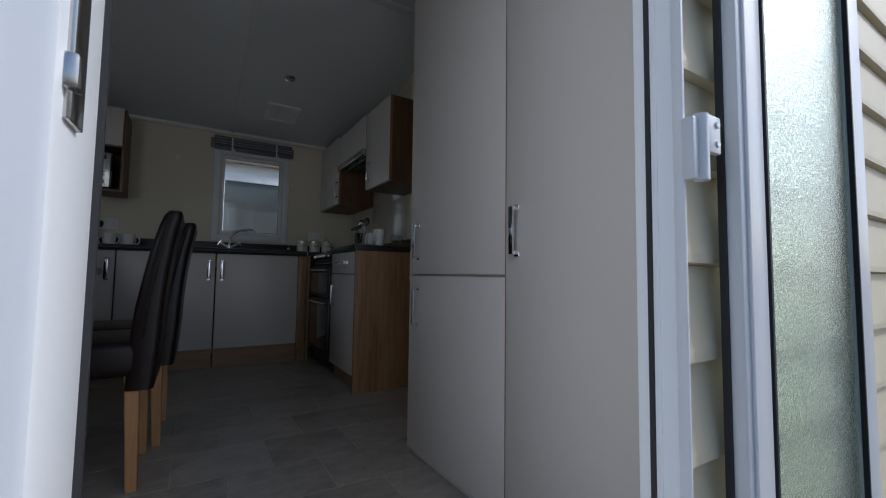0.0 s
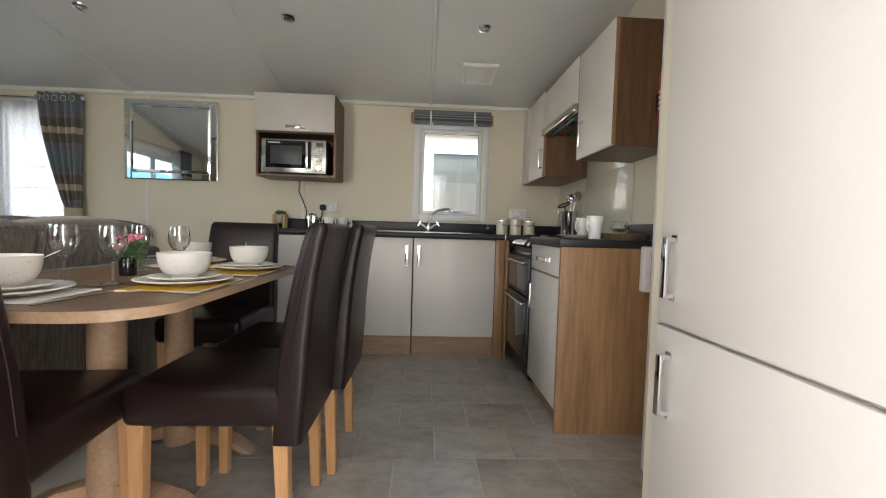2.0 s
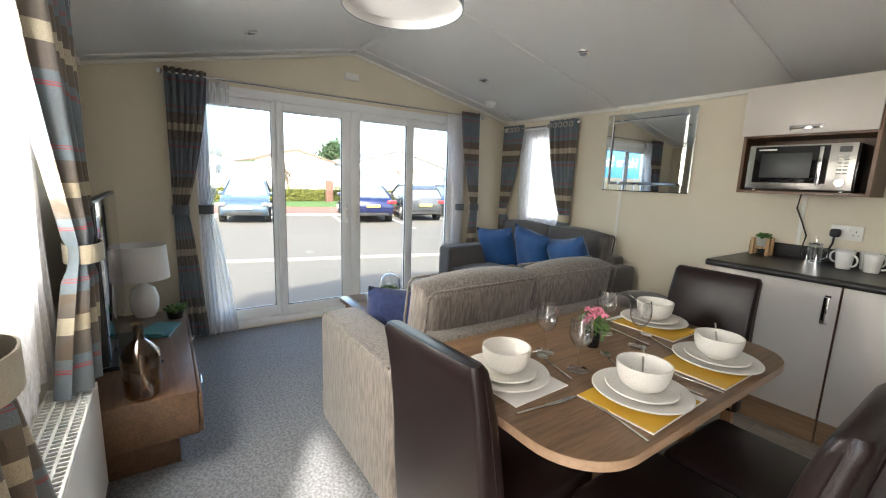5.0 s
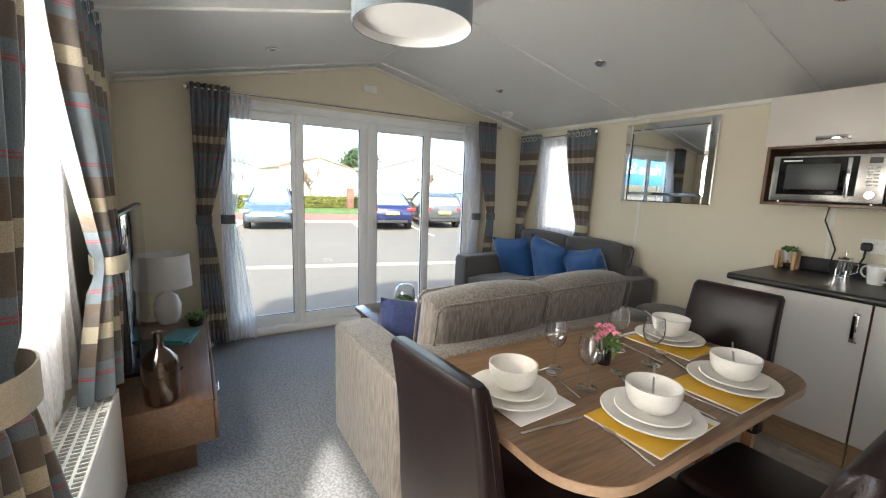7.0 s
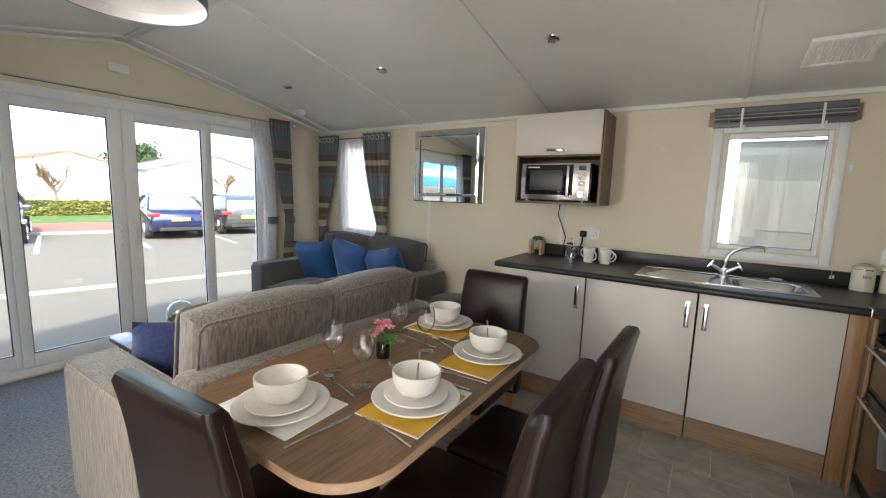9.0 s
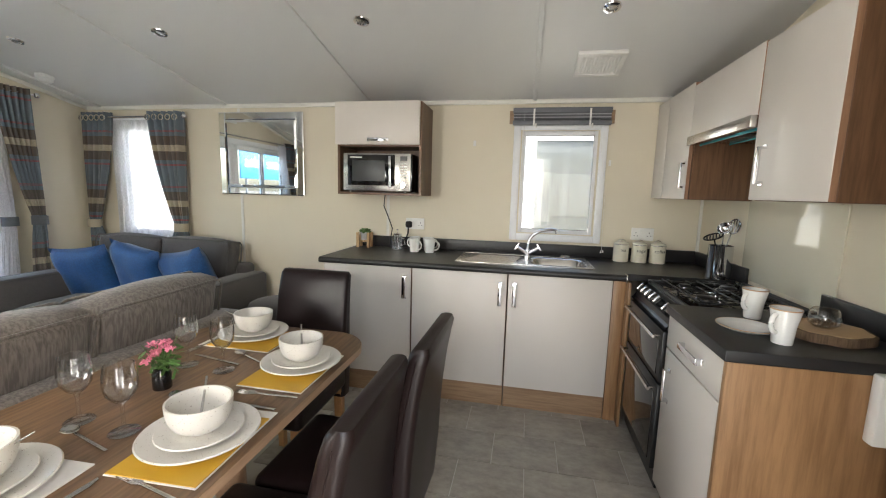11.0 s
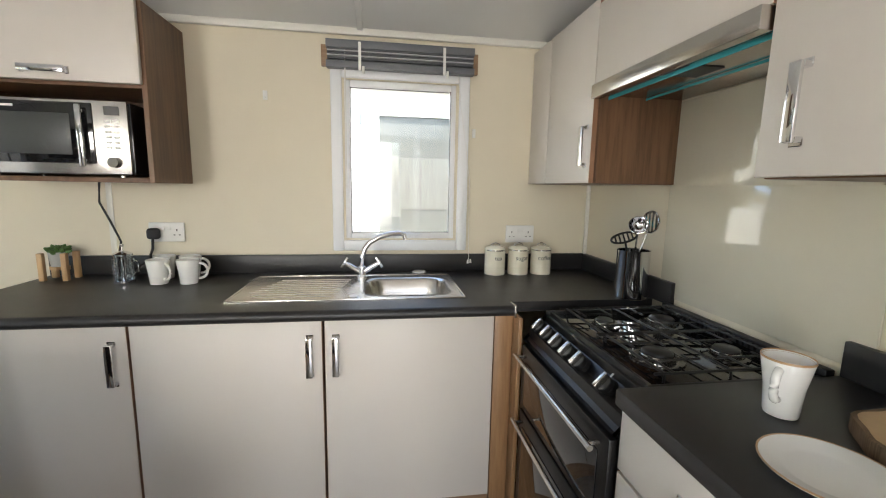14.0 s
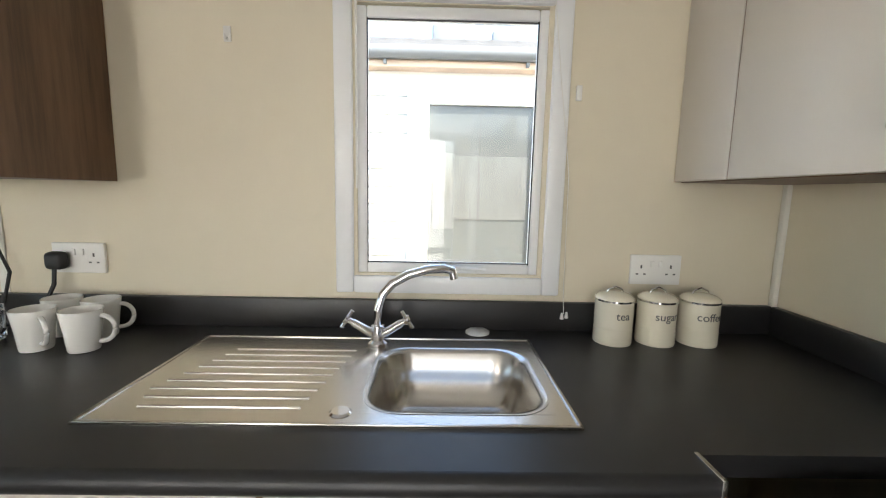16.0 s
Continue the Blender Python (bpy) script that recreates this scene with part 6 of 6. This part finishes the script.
# ---- outside things ----
def car(label, at, rz, col, hatch, plate, front):
    """A car at the origin that faces +x."""
    paint = plain(label + " paint", col, .22, .35, .05, relief=0, coat=.8)
    c = thing("car", label, "car", at, rz, "parked cars")
    L, W = (4.3, 1.72) if hatch else (4.6, 1.8)
    prof = [(-2.15, .35), (-2.2, .5), (-2.18, .78), (-2.1, .93), (-1.6, .98), (.75, .96), (1.45, .88), (2.0, .74), (2.16, .6), (2.18, .42), (2.1, .28), (1.75, .24), (-1.8, .24)] if not hatch else \
           [(-2.0, .35), (-2.08, .5), (-2.06, .8), (-2.02, .98), (-1.6, 1.0), (.75, .98), (1.4, .9), (1.9, .76), (2.06, .6), (2.08, .42), (2.0, .28), (1.7, .24), (-1.7, .24)]
    s = Shape()
    s.prism(prof, -W / 2, W / 2, Matrix(((1, 0, 0, 0), (0, 0, 1, 0), (0, 1, 0, 0), (0, 0, 0, 1))), .09)
    for v in s.bm.verts:
        k = abs(v.co.x) / (L / 2)
        v.co.y *= 1 - .12 * max(0, k - .6) / .4
        if v.co.z > .8:
            v.co.y *= .95
    s.done("body", paint, c, 60)
    gh = [(-1.65, .96), (-.95, 1.36), (-.3, 1.43), (.2, 1.40), (1.0, .94)] if not hatch else [(-1.98, .97), (-1.75, 1.3), (-1.45, 1.45), (-.3, 1.5), (.15, 1.46), (.95, .95)]
    s = Shape()
    s.prism(gh, -W / 2 + .09, W / 2 - .09, Matrix(((1, 0, 0, 0), (0, 0, 1, 0), (0, 1, 0, 0), (0, 0, 0, 1))), .04)
    for v in s.bm.verts:
        v.co.y *= 1 - .22 * max(0, v.co.z - .95) / .5
    s.done("cabin", FARGLASS, c, 60)
    s = Shape()
    top = [p for p in gh if p[1] > 1.28]
    s.prism([(x, z + .012) for x, z in top] + [(x, z - .02) for x, z in top[::-1]], -W / 2 + .22, W / 2 - .22, Matrix(((1, 0, 0, 0), (0, 0, 1, 0), (0, 1, 0, 0), (0, 0, 0, 1))))
    for sy in (-1, 1):
        pts = [(x, sy * (W / 2 - .085) * (1 - .2 * (z - .95) / .5), z + .008) for x, z in gh]
        s.tube(pts, .035, 6)
    s.done("roof", paint, c, 50)
    for x in (-1.35, 1.35):
        for sy in (-1, 1):
            s = Shape()
            y = sy * (W / 2 - .1)
            s.rod((x, y - .1, .31), (x, y + .1, .31), .31, seg=28)
            w = s.done("wheel", TYRE, c)
            s = Shape()
            for k in range(5):
                a = k * 2 * math.pi / 5
                s.tube([(x, y + sy * .106, .31), (x + .2 * math.cos(a), y + sy * .106, .31 + .2 * math.sin(a))], .028, 6)
            s.rod((x, y + sy * .09, .31), (x, y + sy * .104, .31), .21, seg=24)
            s.done("rim", STEEL, w)
    e = 1 if front else -1
    ex = prof[9][0] if front else prof[1][0]
    s = Shape()
    for sy in (-1, 1):
        z = .66 if front else .82
        s.box(ex - .16 if front else ex - .02, ex + .02 if front else ex + .16, sy * .74 - .17, sy * .74 + .17, z - .06, z + .07, .03)
    s.done("lamp", CHROME if front else REDP, c)
    s = Shape()
    s.box(ex - .02 + .035 * e, ex + .02 + .035 * e, -.26, .26, .5 if front else .62, .61 if front else .73, .005)
    s.done("number_plate", plain(label + " plate", plate, .4), c)
    s = Shape()
    s.box(ex - .03, ex + .03, -.6, .6, .3, .42, .02)
    s.done("grille", TYRE, c)
    for sy in (-1, 1):
        s = Shape()
        s.box(.55, .72, sy * (W / 2 + .02) - .09, sy * (W / 2 + .02) + .09, .94, 1.06, .03)
        s.done("door_mirror", paint, c)


car("light blue hatchback facing the caravan", (-17.5, 3.62, GZ), -13, (.075, .115, .16), True, (.75, .75, .72), True)
car("navy blue saloon seen from behind", (-16.45, 8.0, GZ), 167, (.012, .018, .075), False, (.75, .6, .1), False)
car("grey hatchback seen from behind", (-16.45, 10.4, GZ), 167, (.07, .075, .08), True, (.75, .6, .1), False)
car("blue hatchback beyond the grey car", (-17.4, 13.1, GZ), 167, (.05, .11, .22), True, (.75, .6, .1), False)

# clipped hedge of many leaves round a dark core
s = Shape((-26.6, 10, GZ))
s.box(-27.0, -26.2, -14, 34, GZ + .1, GZ + .85)
core = s.done("hedge", plain("hedge core", (.05, .06, .02), .9, vary=.4, fine=6))
tagged(core, "clipped yellow-green hedge along the verge", "hedge")
rg = random.Random(11)
vs, fs = [], []
for i in range(26000):
    x, y = rg.uniform(-27.15, -26.0), rg.uniform(-14.1, 34.1)
    z = GZ + .1 + rg.uniform(0, .95 + .12 * math.sin(y * 1.3) + .06 * math.sin(y * 4.1))
    if rg.random() < .7:
        x = -26.0 - abs(rg.gauss(0, .08))
    u, r = rg.uniform(0, 6.28), rg.uniform(.04, .085)
    a = Vector((math.cos(u), math.sin(u), rg.uniform(-.6, .6))).normalized() * r
    b = Vector((rg.uniform(-1, 1), rg.uniform(-1, 1), rg.uniform(-1, 1))).normalized() * r * .6
    p, n0 = Vector((x, y, z)), len(vs)
    vs += [p - a, p + b, p + a, p - b]
    fs.append((n0, n0 + 1, n0 + 2, n0 + 3))
me = bpy.data.meshes.new("leaves")
me.from_pydata([tuple(v - Vector((-26.6, 10, GZ))) for v in vs], [], fs)
me.materials.append(LEAFM)
lv = new("leaves", me)
lv.parent = core
tagged(lv, kind="stuff")


def tree(at, h, seed, leafy=False):
    t = thing("tree", "tall dark green leafy tree behind the houses" if leafy else "young bare-branched tree on the verge", "tree", at, 0, "trees on the verge")
    g = random.Random(seed)
    s = Shape()
    tips = []

    def grow(p, d, ln, r, depth):
        pts = [p]
        for k in range(3):
            d = (d + Vector((g.uniform(-.15, .15), g.uniform(-.15, .15), .08))).normalized()
            pts.append(pts[-1] + d * ln / 3)
        s.tube(pts, r, 6 if depth < 2 else 4, r * .62)
        tips.append(pts[-1])
        if depth < 4:
            for k in range(4 if depth else 5):
                q = pts[g.choice((1, 2, 3))] if depth else pts[2].lerp(pts[3], g.random())
                a = g.uniform(0, 6.28)
                grow(q, (d * .75 + Vector((math.cos(a), math.sin(a), .25)) * .75).normalized(), ln * g.uniform(.55, .72), r * .6, depth + 1)
    grow(Vector((0, 0, 0)), Vector((0, 0, 1)), h * .42, h * .024, 0)
    s.done("trunk", TWIG, t)
    if leafy:
        V, F = [], []
        for p in tips:
            for k in range(14):
                q = p + Vector((g.gauss(0, .3), g.gauss(0, .3), g.gauss(0, .25)))
                a = Vector((g.uniform(-1, 1), g.uniform(-1, 1), g.uniform(-1, 1))) * .16
                b = Vector((g.uniform(-1, 1), g.uniform(-1, 1), g.uniform(-1, 1))) * .1
                n0 = len(V)
                V += [tuple(q - a), tuple(q + b), tuple(q + a), tuple(q - b)]
                F.append((n0, n0 + 1, n0 + 2, n0 + 3))
        me = bpy.data.meshes.new("leaves")
        me.from_pydata(V, [], F)
        me.materials.append(FIRM)
        lf = new("leaves", me)
        lf.parent = t
        tagged(lf, kind="stuff")


tree((-27.6, 7.6, GZ + .1), 3.6, 3)
tree((-27.6, 16.4, GZ + .1), 3.6, 9)
tree((-44, 16.0, GZ), 6.2, 5, True)


def far_house(label, x, y0, y1, eave, peak, depth, wins, roof=ROOFT):
    """A single-storey park home whose front stands at x, looking +x."""
    o = (x - depth / 2, (y0 + y1) / 2, GZ)
    h = thing("park_home", label, "house", o, 0, "park homes across the road")
    s = Shape(o)
    s.box(x - depth, x, y0, y1, GZ, eave)
    s.prism([(y0, eave), (y1, eave), ((y0 + y1) / 2, peak)], x - depth, x, Matrix(((0, 0, 1, 0), (1, 0, 0, 0), (0, 1, 0, 0), (0, 0, 0, 1))))
    s.done("wall", CLADW, h, 0)
    s = Shape(o)
    ym = (y0 + y1) / 2
    for a, b in (((y0 - .25, eave - .1), (ym, peak)), ((ym, peak), (y1 + .25, eave - .1))):
        s.prism([(a[0], a[1]), (b[0], b[1]), (b[0], b[1] + .1), (a[0], a[1] + .1)], x - depth - .2, x + .15, Matrix(((0, 0, 1, 0), (1, 0, 0, 0), (0, 1, 0, 0), (0, 0, 0, 1))))
    s.done("roof", roof, h, 0)
    for wy, wz, ww, wh in wins:
        s = Shape(o)
        s.box(x, x + .03, wy, wy + ww, wz, wz + wh, .005)
        w = s.done("window", UPVC, h)
        s = Shape(o)
        s.box(x + .03, x + .036, wy + .08, wy + ww - .08, wz + .08, wz + wh - .08)
        s.done("window_glass", FARGLASS, w)


far_house("white park home with brown roof edge", -33, 6.6, 12.6, 2.35, 3.15, 9, [], plain("brown roof edge", (.16, .1, .07), .7))
far_house("white park home with grey tiled roof", -34, 14.2, 24, 2.4, 3.7, 9, [(15, .9, .9, 1.1), (16.6, .9, .9, 1.1), (18.3, .9, .9, 1.1)])
far_house("distant white park home", -46, 2.0, 7.2, 2.5, 3.1, 8, [(2.6, 1.1, .8, 1.0), (3.9, 1.1, .8, 1.0), (5.2, 1.1, .8, 1.0)])
far_house("distant white park home", -52, -6.0, 1.0, 2.6, 3.2, 8, [(-5, 1.1, .8, 1.0), (-3, 1.1, .8, 1.0)])
far_house("distant white park home", -55, 14.0, 19.5, 2.7, 3.2, 8, [(15, 1.1, .8, 1.0), (17, 1.1, .8, 1.0)])
for y, z in ((9.6, .95), (10.9, .8), (12.0, .6)):
    s = Shape((-25.5, y, GZ))
    s.box(-25.62, -25.38, y - .22, y + .22, GZ + .1, GZ + .5 + z, .02)
    tagged(s.done("timber_post", plain("brown timber", (.14, .07, .05), .85, vary=.2)), "stout brown timber post by the hedge", "post", "timber posts")

o = (-12, -11.0, GZ)
sg = thing("sales_sign", "blue sign board with white lettering on posts", "sign", o)
s = Shape(o)
s.box(-12.06, -12.0, -13.1, -9.1, 1.7, 3.2, .01)
s.done("board", plain("sign blue", (.02, .16, .38), .4), sg)
for y in (-12.7, -9.5):
    s = Shape(o)
    s.rod((-12.03, y, GZ), (-12.03, y, 1.7), .05)
    s.done("post", GREYTRIM, sg)
words("Home Sales", .72, pose(.012, -.1, 2.9, 90, 0, 90), WHITEPL, sg)

# neighbouring caravan seen through the sink window
NY = 6.5
o = (.6, NY + 1.5, GZ)
nb = thing("neighbour_caravan", "white clapboard caravan next door with grey gutter", "house", o)
s = Shape(o)
s.box(-7, 5, NY + .02, NY + 3, GZ, 2.36)
s.done("wall", CLADW, nb)
s = Shape(o)
for b in ((.37, .54), (1.42, 1.52)):
    s.box(b[0], b[1], NY - .05, NY + .03, .58, 2.12, .004)
s.box(.54, 1.42, NY - .05, NY + .03, 2.0, 2.12, .004)
s.box(.54, 1.42, NY - .05, NY + .03, .58, .68, .004)
nw = s.done("window", UPVC, nb)
s = Shape(o)
s.box(.54, 1.42, NY - .01, NY + .019, .68, 2.0)
s.done("window_glass", plain("neighbour glass", (.1, .105, .1), .08, vary=.25, fine=5, relief=.0), nw)
# streaky reflection in the glass, painted on two thin panels
s = Shape(o)
s.box(.58, .76, NY - .016, NY - .011, 1.0, 1.62)
s.box(.76, 1.36, NY - .016, NY - .011, 1.08, 1.6)
s.done("reflection_panel", plain("painted streaky reflection", (.12, .122, .115), .3, vary=.6, scale=(7, 1, .8), fine=9, coarse=4), nw)
s = Shape(o)
s.box(-7, 5, NY - .12, NY + .02, 2.26, 2.31, .003)
s.done("soffit", PEACH, nb)
s = Shape(o)
s.rod((-7, NY - .16, 2.36), (5, NY - .16, 2.36), .055, seg=14)
for x in (.2, 1.3, -.9):
    s.box(x - .012, x + .012, NY - .16, NY - .05, 2.27, 2.35, .003)
s.done("gutter", GREYTRIM, nb)
s = Shape(o)
s.prism([(NY - .2, 2.38), (NY + 3.2, 3.1), (NY + 3.2, 3.16), (NY - .2, 2.44)], -7, 5, Matrix(((0, 0, 1, 0), (1, 0, 0, 0), (0, 1, 0, 0), (0, 0, 0, 1))))
for i in range(60):
    s.rod((-7 + i * .2, NY - .2, 2.42), (-7 + i * .2, NY + .6, 2.59), .025, seg=8)
s.done("roof", ROOFT, nb)
s = Shape(o)
s.box(.55, .85, NY + .25, NY + .5, 2.45, 2.72, .02)
s.box(1.05, 1.25, NY + .1, NY + .2, 2.45, 2.62, .01)
s.done("roof_vent", GREYTRIM, nb)

# pieces: cladding boards and floor tiles
def board_mesh(name, L, mat, h):
    s = Shape()
    s.prism([(0, 0), (-.022, .004), (-.022, .018), (-.006, h), (0, h)], 0, L, Matrix(((0, 0, 1, 0), (1, 0, 0, 0), (0, 1, 0, 0), (0, 0, 0, 1))))
    ob = s.done(name, mat, None, 0)
    return ob


def boards(parent, x0, L, y, z0, n, h, mat):
    b = board_mesh("board", L, mat, h)
    off = Vector(parent.matrix_world.translation)
    for i in range(n):
        k = b if i == 0 else new("board", b.data)
        k.parent = parent
        k.location = Vector((x0, y, z0 + i * h)) - off


bpy.context.view_layer.update()
boards(nb, -7, 7.36, NY + .02, GZ + .05, 18, .145, CLADW)
boards(wall_south, .812, 1.9, YS - .0445, -.42, 18, .145, CLAD)
boards(wall_south, XW, 3.5, YS - .0605, -.42, 18, .145, CLAD)

TW, TD = .3275, .2665
ts = Shape()
ts.box(.0018, TW - .0018, .0018, TD - .0018, -.004, .0, .0008, 1)
first = ts.done("tile", TILE, floor)
tile_me, used = first.data, False
for j in range(14):
    y = 2.5 - 8 * TD + j * TD
    shift = .178 if j % 2 else .342
    for i in range(-5, 8):
        x = shift + i * TW
        if x < -1.0 - TW * .9 or x > 2.6 or y > 3.75 or x < -.95:
            continue
        if not used:
            k, used = first, True
        else:
            k = new("tile", tile_me)
            k.parent = floor
        k.location = (x, y, 0)
